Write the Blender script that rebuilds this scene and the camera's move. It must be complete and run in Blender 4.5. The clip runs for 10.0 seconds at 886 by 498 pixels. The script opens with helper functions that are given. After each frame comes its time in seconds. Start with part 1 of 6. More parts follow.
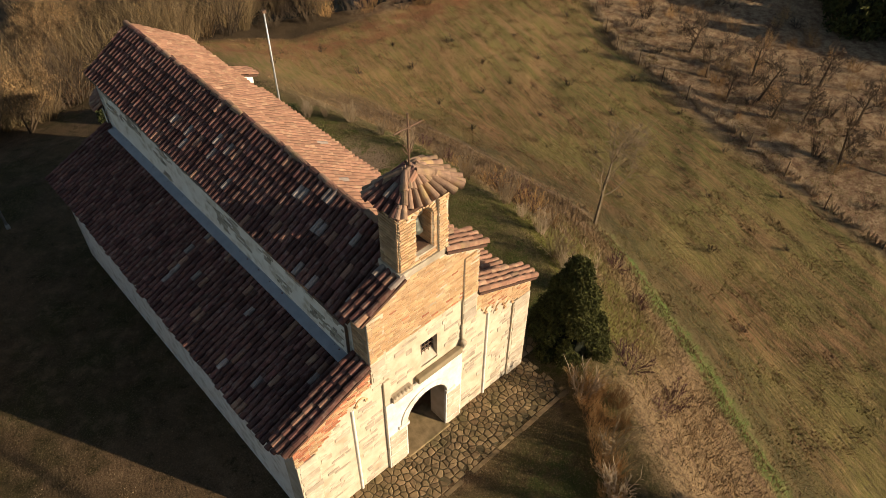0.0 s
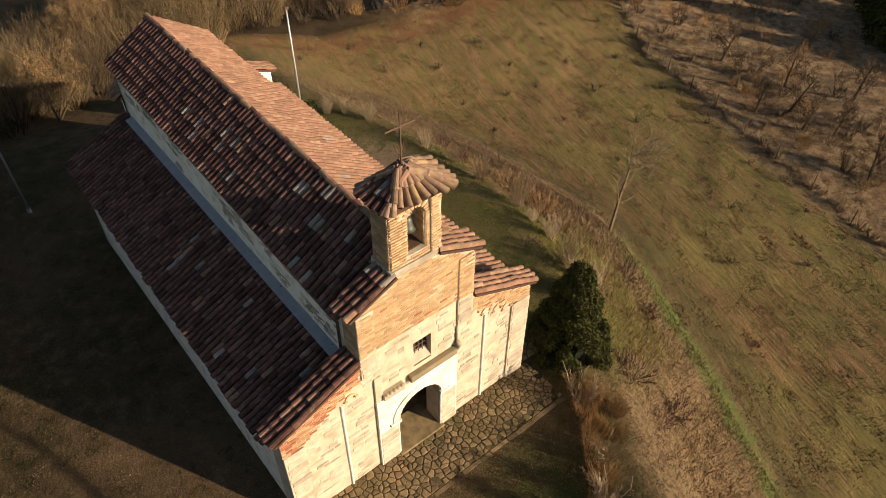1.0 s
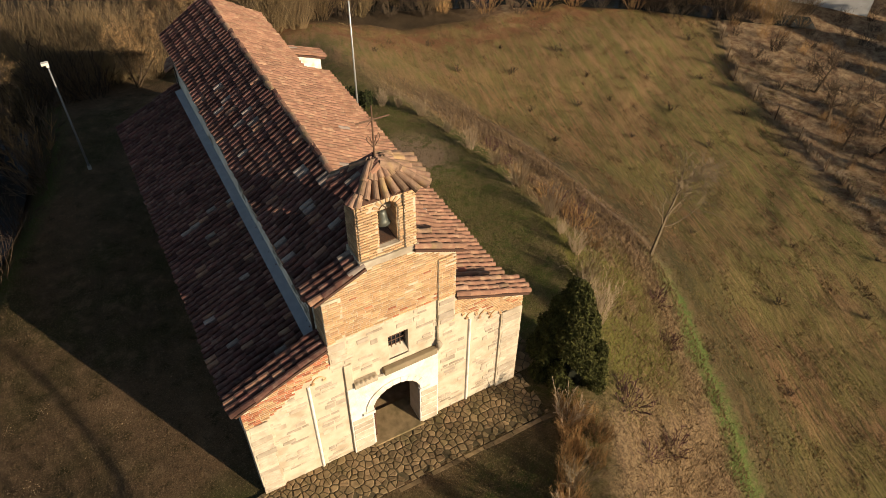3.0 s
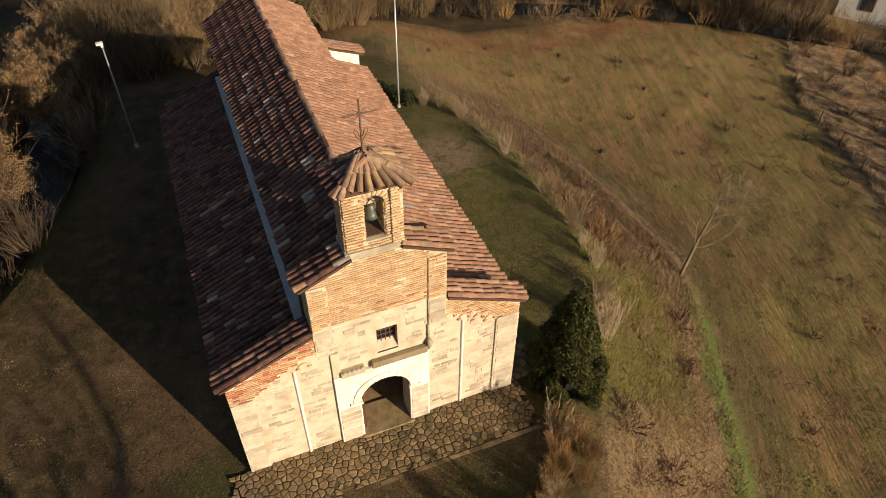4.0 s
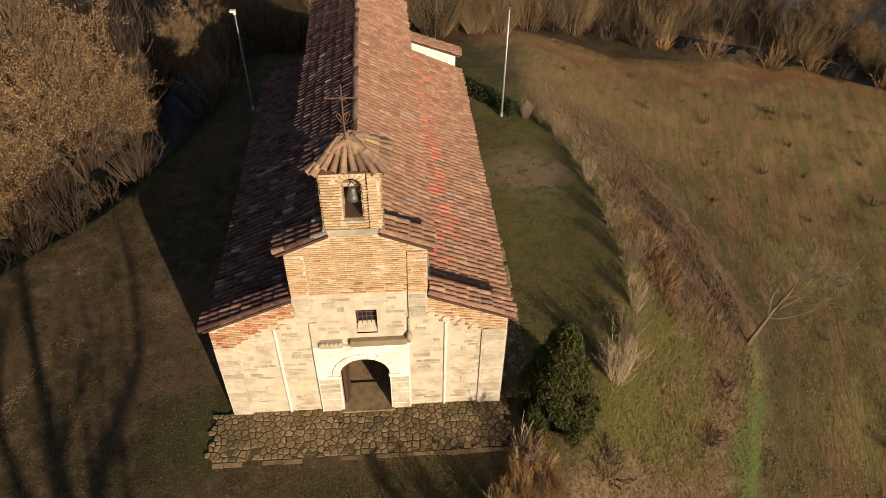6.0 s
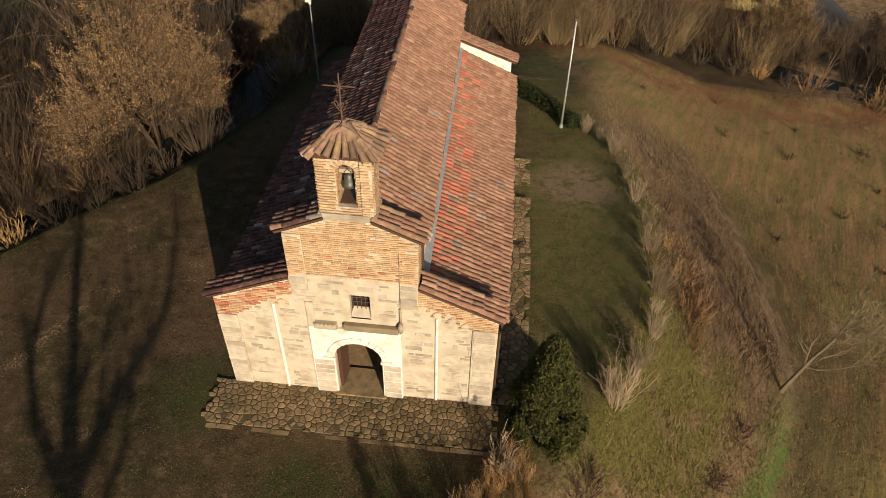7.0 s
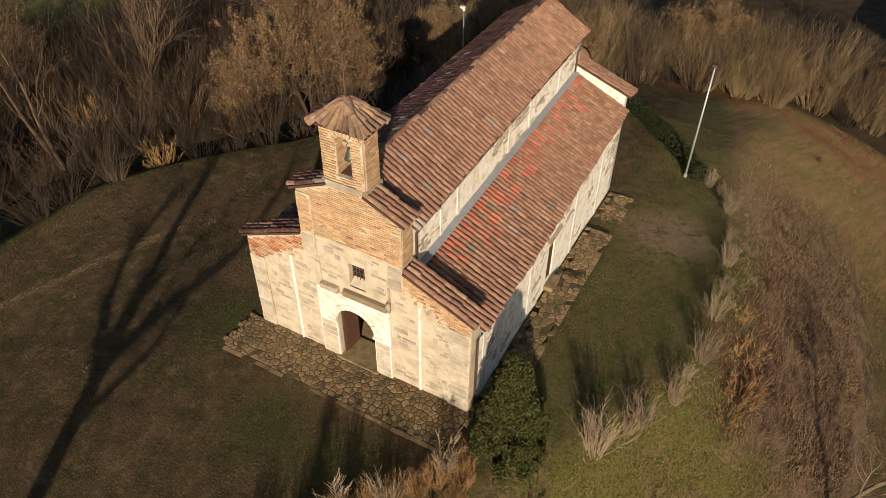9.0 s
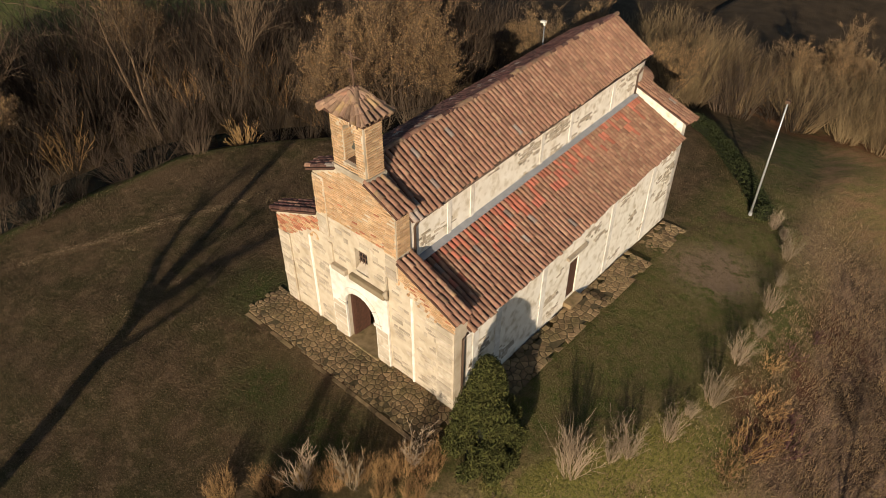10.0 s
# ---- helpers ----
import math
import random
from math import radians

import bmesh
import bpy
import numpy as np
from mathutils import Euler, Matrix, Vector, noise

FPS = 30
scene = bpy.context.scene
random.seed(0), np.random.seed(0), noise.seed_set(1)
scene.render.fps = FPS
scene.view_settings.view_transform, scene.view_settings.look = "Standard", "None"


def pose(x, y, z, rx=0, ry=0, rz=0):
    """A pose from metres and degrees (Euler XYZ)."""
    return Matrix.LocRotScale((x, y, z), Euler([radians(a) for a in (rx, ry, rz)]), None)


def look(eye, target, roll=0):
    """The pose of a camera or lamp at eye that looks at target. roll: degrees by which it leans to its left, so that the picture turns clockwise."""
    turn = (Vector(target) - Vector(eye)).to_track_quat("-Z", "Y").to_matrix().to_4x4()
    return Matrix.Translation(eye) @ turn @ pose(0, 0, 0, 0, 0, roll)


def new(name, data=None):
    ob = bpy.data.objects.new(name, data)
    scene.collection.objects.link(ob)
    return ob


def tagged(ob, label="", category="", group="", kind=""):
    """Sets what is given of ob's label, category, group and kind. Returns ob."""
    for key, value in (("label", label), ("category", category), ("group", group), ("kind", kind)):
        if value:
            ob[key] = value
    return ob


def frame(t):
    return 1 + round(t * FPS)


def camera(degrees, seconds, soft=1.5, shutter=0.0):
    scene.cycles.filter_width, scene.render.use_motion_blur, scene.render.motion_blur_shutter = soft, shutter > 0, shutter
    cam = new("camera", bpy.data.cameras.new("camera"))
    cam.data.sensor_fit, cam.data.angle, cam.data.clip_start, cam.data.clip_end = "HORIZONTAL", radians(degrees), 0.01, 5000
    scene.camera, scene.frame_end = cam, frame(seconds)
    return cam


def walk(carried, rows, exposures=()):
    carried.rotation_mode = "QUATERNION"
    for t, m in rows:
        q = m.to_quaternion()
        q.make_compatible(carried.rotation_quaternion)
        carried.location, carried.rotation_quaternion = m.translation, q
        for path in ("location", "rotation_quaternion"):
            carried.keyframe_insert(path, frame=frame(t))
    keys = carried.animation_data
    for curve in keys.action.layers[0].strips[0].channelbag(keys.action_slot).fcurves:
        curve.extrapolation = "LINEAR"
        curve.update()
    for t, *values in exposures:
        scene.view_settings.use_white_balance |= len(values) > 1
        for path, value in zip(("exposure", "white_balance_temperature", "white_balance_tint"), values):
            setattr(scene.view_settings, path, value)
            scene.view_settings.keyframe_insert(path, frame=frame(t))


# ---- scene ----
from mathutils.geometry import tessellate_polygon

# ---- camera ----
cam = camera(63.5, 10.0, soft=0.5)
PATH = [
    (0.0, (-7.294, -8.479, 18.233), (-6.307, -7.424, 16.85), 0.4),
    (0.5, (-7.009, -8.75, 18.245), (-6.054, -7.666, 16.862), 0.4),
    (1.0, (-6.68, -9.064, 18.245), (-5.757, -7.951, 16.864), 0.4),
    (1.5, (-6.274, -9.384, 18.262), (-5.387, -8.243, 16.88), 0.5),
    (2.0, (-5.788, -9.762, 18.243), (-4.948, -8.585, 16.862), 0.5),
    (3.5, (-3.847, -11.013, 18.231), (-3.205, -9.712, 16.854), 0.6),
    (4.0, (-3.042, -11.474, 18.231), (-2.485, -10.13, 16.858), 0.5),
    (4.5, (-2.151, -11.913, 18.25), (-1.688, -10.531, 16.881), 0.6),
    (5.0, (-1.156, -12.3, 18.239), (-0.798, -10.882, 16.876), 0.7),
    (5.5, (-0.061, -12.634, 18.245), (0.184, -11.187, 16.887), 0.7),
    (7.0, (3.695, -13.174, 18.284), (3.553, -11.699, 16.941), 1.2),
    (7.5, (5.123, -13.195, 18.271), (4.839, -11.731, 16.938), 1.1),
    (8.0, (6.615, -13.066, 18.259), (6.186, -11.63, 16.935), 1.1),
    (8.5, (8.188, -12.789, 18.231), (7.61, -11.396, 16.918), 0.9),
    (9.0, (9.784, -12.352, 18.189), (9.055, -11.016, 16.891), 0.7),
    (9.5, (11.46, -11.708, 18.157), (10.58, -10.452, 16.874), 0.4),
    (10.0, (13.152, -10.875, 18.109), (12.125, -9.716, 16.844), 0.2),
]
walk(cam, [(t, look(eye, target, roll)) for t, eye, target, roll in PATH], exposures=[(0.0, 0.76, 6500, 10), (4.0, 0.6, 6450, 10), (7.0, 0.41, 6200, 10), (10.0, 0.35, 6050, 10)])

# ---- light: a low winter sun over the viewer's right shoulder ----
SUN_EL, SUN_FROM = 18.0, (0.45, -0.893)
sun_data = bpy.data.lights.new("sun", "SUN")
sun_data.energy, sun_data.angle, sun_data.color = 5.0, radians(0.55), (1.0, 0.83, 0.625)
sun = new("sun", sun_data)
ce = math.cos(radians(SUN_EL))
sun.matrix_world = look((SUN_FROM[0] * ce * 80, SUN_FROM[1] * ce * 80, math.sin(radians(SUN_EL)) * 80), (0, 0, 0))
world = bpy.data.worlds.new("sky")
scene.world = world
world.use_nodes = True
wn = world.node_tree.nodes
sky = wn.new("ShaderNodeTexSky")
sky.sky_type, sky.sun_disc = "NISHITA", False
sky.sun_elevation, sky.sun_rotation = radians(SUN_EL), math.atan2(SUN_FROM[0], SUN_FROM[1])
wn["Background"].inputs["Strength"].default_value = 0.066
world.node_tree.links.new(sky.outputs[0], wn["Background"].inputs["Color"])


# ---- materials ----
def material(name, base, vary=0.0, scale=6.0, second=None, amount=0.5, rough=0.9, metal=0.0, bump=0.3, fine=60.0, islands=False, stain=None, stain_scale=1.2, stain_amount=0.0, coords="Object"):
    """A rough natural surface: base colour to second by noise, piece by piece lighter or darker, with large stains and fine relief."""
    m = bpy.data.materials.new(name)
    m.use_nodes = True
    nt = m.node_tree
    n, ln = nt.nodes, nt.links
    bsdf = n["Principled BSDF"]
    bsdf.inputs["Roughness"].default_value, bsdf.inputs["Metallic"].default_value = rough, metal
    if rough >= 0.85:
        bsdf.inputs["Specular IOR Level"].default_value = 0.2
    geo = n.new("ShaderNodeNewGeometry")
    pos = geo.outputs["Position"]
    noise1 = n.new("ShaderNodeTexNoise")
    noise1.inputs["Scale"].default_value, noise1.inputs["Detail"].default_value = scale, 6
    ln.new(pos, noise1.inputs["Vector"])
    ramp = n.new("ShaderNodeValToRGB")
    ramp.color_ramp.elements[0].position, ramp.color_ramp.elements[1].position = 0.5 - amount / 2, 0.5 + amount / 2
    ramp.color_ramp.elements[0].color, ramp.color_ramp.elements[1].color = (*base, 1), (*(second or base), 1)
    ln.new(noise1.outputs["Fac"], ramp.inputs["Fac"])
    color = ramp.outputs["Color"]
    if stain:
        noise2 = n.new("ShaderNodeTexNoise")
        noise2.inputs["Scale"].default_value, noise2.inputs["Detail"].default_value = stain_scale, 5
        ln.new(pos, noise2.inputs["Vector"])
        lim = n.new("ShaderNodeMapRange")
        lim.inputs["From Min"].default_value, lim.inputs["From Max"].default_value, lim.inputs["To Max"].default_value = 0.5, 0.68, stain_amount
        ln.new(noise2.outputs["Fac"], lim.inputs["Value"])
        mixs = n.new("ShaderNodeMix")
        mixs.data_type = "RGBA"
        ln.new(lim.outputs[0], mixs.inputs["Factor"])
        ln.new(color, mixs.inputs["A"])
        mixs.inputs["B"].default_value = (*stain, 1)
        color = mixs.outputs["Result"]
    if vary:
        hsv = n.new("ShaderNodeHueSaturation")
        if islands:
            rnd = geo.outputs["Random Per Island"]
        else:
            rnd = n.new("ShaderNodeObjectInfo").outputs["Random"]
        span = n.new("ShaderNodeMapRange")
        span.inputs["To Min"].default_value, span.inputs["To Max"].default_value = 1 - vary, 1 + vary
        ln.new(rnd, span.inputs["Value"])
        ln.new(span.outputs[0], hsv.inputs["Value"])
        tw = n.new("ShaderNodeMath")
        tw.operation = "MULTIPLY"
        tw.inputs[1].default_value = 17.31
        fr = n.new("ShaderNodeMath")
        fr.operation = "FRACT"
        ln.new(rnd, tw.inputs[0])
        ln.new(tw.outputs[0], fr.inputs[0])
        hue = n.new("ShaderNodeMapRange")
        hue.inputs["To Min"].default_value, hue.inputs["To Max"].default_value = 0.5 - vary * 0.014, 0.5 + vary * 0.014
        ln.new(fr.outputs[0], hue.inputs["Value"])
        ln.new(hue.outputs[0], hsv.inputs["Hue"])
        ln.new(color, hsv.inputs["Color"])
        color = hsv.outputs["Color"]
    ln.new(color, bsdf.inputs["Base Color"])
    if bump:
        noise3 = n.new("ShaderNodeTexNoise")
        noise3.inputs["Scale"].default_value, noise3.inputs["Detail"].default_value = fine, 4
        ln.new(pos, noise3.inputs["Vector"])
        b = n.new("ShaderNodeBump")
        b.inputs["Strength"].default_value, b.inputs["Distance"].default_value = bump, 0.02
        ln.new(noise3.outputs["Fac"], b.inputs["Height"])
        ln.new(b.outputs[0], bsdf.inputs["Normal"])
    return m


MORTAR = material("lime mortar", (0.56, 0.475, 0.345), scale=3.0, second=(0.42, 0.34, 0.235), stain=(0.31, 0.24, 0.15), stain_amount=0.65, stain_scale=1.6, bump=0.5, fine=25)
PLASTER = material("pale lime render", (0.84, 0.78, 0.66), scale=2.4, second=(0.7, 0.62, 0.49), stain=(0.47, 0.38, 0.24), stain_scale=3.4, stain_amount=0.75, bump=0.5, fine=18)
WHITE = material("bright stone and limewash", (0.76, 0.71, 0.62), scale=4.0, second=(0.6, 0.54, 0.44), stain=(0.42, 0.35, 0.25), stain_scale=2.6, stain_amount=0.5, bump=0.8, fine=16)
STONE = material("sandstone", (0.5, 0.425, 0.32), vary=0.22, scale=6.0, second=(0.35, 0.285, 0.2), stain=(0.25, 0.2, 0.135), stain_amount=0.7, bump=0.5, fine=22)
RUBBLE = material("grey-brown rubble stone", (0.36, 0.29, 0.2), vary=0.3, scale=5.0, second=(0.24, 0.2, 0.14), bump=0.5, fine=25)
BRICK = material("old orange brick", (0.5, 0.335, 0.18), vary=0.24, scale=7.0, second=(0.42, 0.25, 0.125), stain=(0.56, 0.42, 0.26), stain_scale=2.2, stain_amount=0.5, bump=0.4, fine=40)
REDBRICK = material("red brick", (0.42, 0.15, 0.08), vary=0.3, scale=7.0, second=(0.36, 0.17, 0.09), bump=0.4, fine=40)
TILE = material("orange clay roof tile", (0.285, 0.15, 0.092), vary=0.2, scale=4.0, second=(0.19, 0.1, 0.065), stain=(0.37, 0.25, 0.15), stain_scale=5.0, stain_amount=0.5, bump=0.5, fine=30)
PALETILE = material("pale lichen-grey clay tile", (0.31, 0.26, 0.21), vary=0.3, scale=6.0, second=(0.2, 0.14, 0.11), bump=0.5, fine=30)
TILES = material("orange clay roof tiles", (0.285, 0.15, 0.092), vary=0.2, scale=4.0, second=(0.19, 0.1, 0.065), stain=(0.37, 0.25, 0.15), stain_scale=5.0, stain_amount=0.5, bump=0.5, fine=30, islands=True)
# Darker copy of TILE for shade-side slopes: shade in the colour, with lichen.
SHADETILE = material("shade-darkened clay roof tile with lichen", (0.14, 0.06, 0.043), vary=0.42, scale=5.0, second=(0.072, 0.036, 0.029), stain=(0.2, 0.135, 0.1), stain_scale=7.0, stain_amount=0.5, bump=0.5, fine=30)
SHADETILES = material("shade-darkened clay roof tiles with lichen", (0.14, 0.06, 0.043), vary=0.42, scale=5.0, second=(0.072, 0.036, 0.029), stain=(0.2, 0.135, 0.1), stain_scale=7.0, stain_amount=0.5, bump=0.5, fine=30, islands=True)
NEWTILE = material("new red clay roof tile", (0.37, 0.118, 0.074), vary=0.25, scale=3.0, second=(0.29, 0.115, 0.07), bump=0.4, fine=30)
LICHENTILE = material("lichen-spotted clay tile", (0.3, 0.19, 0.12), vary=0.35, scale=7.0, second=(0.16, 0.095, 0.062), stain=(0.36, 0.25, 0.09), stain_scale=3.2, stain_amount=0.45, bump=0.6, fine=30)
# Dark board under the cover tiles; its colour stands for shade in the channels.
UNDER = material("board coloured as shaded tile channels", (0.1, 0.05, 0.03), scale=5.0, second=(0.06, 0.035, 0.025), bump=0.3)
LEAD = material("grey lead flashing", (0.3, 0.3, 0.3), scale=4.0, second=(0.22, 0.225, 0.235), rough=0.6, metal=0.0, bump=0.2)
PIPE = material("brown painted metal pipe", (0.13, 0.08, 0.05), scale=8.0, second=(0.09, 0.06, 0.04), rough=0.5, metal=0.4, bump=0.1)
IRON = material("rusty iron", (0.1, 0.06, 0.04), scale=20.0, second=(0.16, 0.09, 0.05), rough=0.7, metal=0.5, bump=0.3)
BRONZE = material("weathered bronze", (0.09, 0.1, 0.085), scale=10.0, second=(0.14, 0.14, 0.11), rough=0.5, metal=0.6, bump=0.1)
WOOD = material("red-brown boarded wood", (0.1, 0.045, 0.026), vary=0.2, scale=9.0, second=(0.065, 0.032, 0.02), bump=0.3)
PAVE = material("grey-brown paving stone", (0.26, 0.178, 0.09), vary=0.34, scale=5.0, second=(0.135, 0.092, 0.046), stain=(0.07, 0.062, 0.022), stain_amount=0.65, bump=0.5, fine=20)
LEDGE = material("brown weathered ledge stone", (0.27, 0.2, 0.12), scale=5.0, second=(0.2, 0.155, 0.09), stain=(0.14, 0.12, 0.06), stain_amount=0.6, bump=0.5, fine=22)
JOINT = material("earth and moss in joints", (0.105, 0.075, 0.04), scale=6.0, second=(0.06, 0.052, 0.024), bump=0.5)
STEEL = material("galvanised lamp pole", (0.5, 0.5, 0.47), scale=10.0, second=(0.4, 0.4, 0.38), rough=0.45, metal=0.5, bump=0.05)
BARK = material("grey-brown bark", (0.12, 0.08, 0.045), vary=0.3, scale=4.0, second=(0.07, 0.046, 0.026), bump=0.4, fine=30)
TWIG = material("brown twigs", (0.078, 0.053, 0.032), vary=0.5, scale=0.35, second=(0.034, 0.024, 0.015), bump=0)
GOLD = material("golden-brown dry twigs", (0.215, 0.148, 0.07), vary=0.4, scale=0.5, second=(0.125, 0.086, 0.045), bump=0)
BROWNLEAF = material("brown dry leaves", (0.33, 0.205, 0.088), vary=0.4, scale=0.7, second=(0.2, 0.125, 0.058), bump=0, islands=True)
STRAW = material("pale straw-coloured stems", (0.3, 0.225, 0.14), vary=0.3, scale=2.0, second=(0.18, 0.13, 0.08), bump=0)
RUST = material("rusty dry stems", (0.36, 0.215, 0.085), vary=0.3, scale=2.0, second=(0.22, 0.125, 0.05), bump=0)
PURPLE = material("dark purple-brown twigs", (0.1, 0.045, 0.04), vary=0.25, scale=2.0, second=(0.065, 0.03, 0.03), bump=0)
LEAF = material("dark evergreen leaves", (0.04, 0.044, 0.01), vary=0.45, scale=3.0, second=(0.072, 0.068, 0.017), rough=1.0, bump=0, islands=True)
# Near-black for solid cores in foliage: inner shade put into the colour.
INNER = material("shade-coloured foliage core", (0.016, 0.016, 0.008), scale=6.0, second=(0.01, 0.012, 0.005), rough=1.0, bump=0.5, fine=20)
HEDGE = material("dark clipped hedge leaves", (0.024, 0.03, 0.009), vary=0.35, scale=3.0, second=(0.038, 0.042, 0.013), rough=1.0, bump=0, islands=True)


# ---- mesh helpers ----
class Mesh:
    """Collects vertices and faces of one part."""

    def __init__(self):
        self.v, self.f = [], []

    def add(self, verts, faces):
        k = len(self.v)
        self.v += [tuple(p) for p in verts]
        self.f += [tuple(i + k for i in q) for q in faces]
        return self

    def box(self, x0, x1, y0, y1, z0, z1):
        return self.add([(x, y, z) for z in (z0, z1) for x, y in ((x0, y0), (x1, y0), (x1, y1), (x0, y1))],
                        [(3, 2, 1, 0), (4, 5, 6, 7), (0, 1, 5, 4), (1, 2, 6, 5), (2, 3, 7, 6), (3, 0, 4, 7)])

    def tube(self, pts, radii, sides=6, cap=True):
        pts = [Vector(p) for p in pts]
        rings = []
        for i, p in enumerate(pts):
            d = (pts[min(i + 1, len(pts) - 1)] - pts[max(i - 1, 0)]).normalized()
            a = d.cross(Vector((0.13, 0.37, 0.92)) if abs(d.z) < 0.9 else Vector((1, 0, 0))).normalized()
            b = d.cross(a)
            rings.append([p + (a * math.cos(2 * math.pi * k / sides) + b * math.sin(2 * math.pi * k / sides)) * radii[i] for k in range(sides)])
        faces = [(i * sides + k, i * sides + (k + 1) % sides, (i + 1) * sides + (k + 1) % sides, (i + 1) * sides + k) for i in range(len(pts) - 1) for k in range(sides)]
        if cap:
            faces += [tuple(range(sides))[::-1], tuple((len(pts) - 1) * sides + k for k in range(sides))]
        return self.add([p for r in rings for p in r], faces)

    def lathe(self, profile, centre, sides=20):
        x, y, z = centre
        n = len(profile)
        verts = [(x + r * math.cos(2 * math.pi * k / sides), y + r * math.sin(2 * math.pi * k / sides), z + h) for r, h in profile for k in range(sides)]
        return self.add(verts, [(i * sides + k, i * sides + (k + 1) % sides, (i + 1) * sides + (k + 1) % sides, (i + 1) * sides + k) for i in range(n - 1) for k in range(sides)])

    def plate(self, outer, holes, y0, y1):
        """An upright slab in x and z, with holes through it, from y0 (front) to y1."""
        loops = [outer] + list(holes)
        flat = [p for loop in loops for p in loop]
        n = len(flat)
        tris = tessellate_polygon([[Vector((x, z, 0)) for x, z in loop] for loop in loops])
        faces = [t for t in tris] + [tuple(i + n for i in reversed(t)) for t in tris]
        k = 0
        for loop in loops:
            m = len(loop)
            faces += [(k + i, k + (i + 1) % m, n + k + (i + 1) % m, n + k + i) for i in range(m)]
            k += m
        return self.add([(x, y0, z) for x, z in flat] + [(x, y1, z) for x, z in flat], faces)

    def turned(self, fn):
        self.v = [tuple(fn(*p)) for p in self.v]
        return self

    def data(self, name, mats, smooth=False):
        me = bpy.data.meshes.new(name)
        me.from_pydata(self.v, [], self.f)
        bm = bmesh.new()
        bm.from_mesh(me)
        bmesh.ops.recalc_face_normals(bm, faces=bm.faces)
        bm.to_mesh(me)
        bm.free()
        for m in mats if isinstance(mats, (list, tuple)) else [mats]:
            me.materials.append(m)
        if smooth:
            me.shade_smooth()
        return me


def part(name, mesh, mats, parent=None, label="", smooth=False):
    """Links a Mesh (or mesh data) as one object, under its thing or part."""
    me = mesh.data(name, mats, smooth) if isinstance(mesh, Mesh) else mesh
    ob = new(name, me)
    if parent:
        ob.parent = parent
    return tagged(ob, label)


def thing(name, label, category, at=(0, 0, 0), group="", kind=""):
    ob = new(name)
    ob.location = at
    return tagged(ob, label, category, group, kind)


def bevel(ob, width=0.02, segments=2):
    mod = ob.modifiers.new("bevel", "BEVEL")
    mod.width, mod.segments, mod.limit_method = width, segments, "ANGLE"
    return ob


# ---- ground: a flat hilltop lawn, a bank falling to the field, a stream on the other side ----
EDGE_Y = (-60, -20, -10, -5, -2, 2, 5, 12, 18, 24, 30, 40, 60)
EDGE_X = (-14, -3, 1.5, 4.4, 6.0, 7.8, 9.2, 9.3, 8.4, 7.4, 6.0, 4.0, 4.0)
BANK_Y = (-60, -12, -3, 3.5, 7.5, 10.4, 17.7, 24, 30, 60)
BANK_X = (-14, -15, -15.6, -15.3, -12.6, -10.0, -6.9, -6.0, -7, -12)


def smoothed(y, ys, xs):
    return sum(np.interp(y + d, ys, xs) for d in (-1.5, -0.75, 0, 0.75, 1.5)) / 5


def ground_height(x, y):
    x, y = np.asarray(x, float), np.asarray(y, float)
    s = (x - smoothed(y, EDGE_Y, EDGE_X)) * 0.93
    foot = np.interp(s, (3.8, 5.7, 6.4, 7.0), (0, 0.1, -0.22, 0)) * np.interp(y, (4, 8), (1, 0))
    right = foot + np.interp(s, (-3, 0, 0.7, 2, 3.8, 7, 11, 15, 25, 60, 300), (0, -0.06, -0.35, -1.55, -2.9, -5.0, -6.7, -7.3, -8.0, -8.6, -9))
    right = right * np.interp(y, (10, 26), (1, 0.86))
    lawn = np.interp(y, (3, 17, 20), (0, -0.6, -0.75)) * np.interp(x, (-6, 3), (0.3, 1))
    back = np.interp(y, (20, 23, 30, 40, 60), (0, -0.45, -2.1, -4.4, -7.6))
    u = smoothed(y, BANK_Y, BANK_X) - x
    left = np.interp(u, (0, 0.9, 1.7, 4.2, 5.4, 8, 14, 40), (0, -0.35, -1.5, -1.5, -0.5, 0.1, 0.3, 0.4))
    blend = np.clip(-np.minimum(right, back), 0.001, 3.0)
    h = np.clip(0.5 + 0.5 * (back - right) / blend, 0, 1)
    z = right * h + back * (1 - h) - blend * h * (1 - h) * 0.6 + lawn + left
    wob = 0.05 * np.sin(x * 0.9 + 1.3 * np.sin(y * 0.5)) * np.cos(y * 0.8 + 0.7 * np.sin(x * 0.4))
    rough = np.clip(s / 2, 0, 1) * 0.05 * np.sin(x * 0.7 + 2 * np.sin(y * 0.43)) * np.sin(y * 0.9 + 1.7 * np.sin(x * 0.31))
    near = np.clip(np.maximum(np.abs(x) - 5.3, np.maximum(-2.2 - y, y - 15)) / 2, 0, 1)
    return z + (wob + rough) * near - 0.03


def axis(lo, fine_lo, fine_hi, hi, step):
    out = [-(k ** 1.9) for k in np.linspace(1, abs(fine_lo - lo) ** (1 / 1.9), 26)][::-1]
    up = [(k ** 1.9) for k in np.linspace(1, abs(hi - fine_hi) ** (1 / 1.9), 26)]
    return np.concatenate([np.array(out) + fine_lo, np.arange(fine_lo, fine_hi + 0.01, step), np.array(up) + fine_hi])


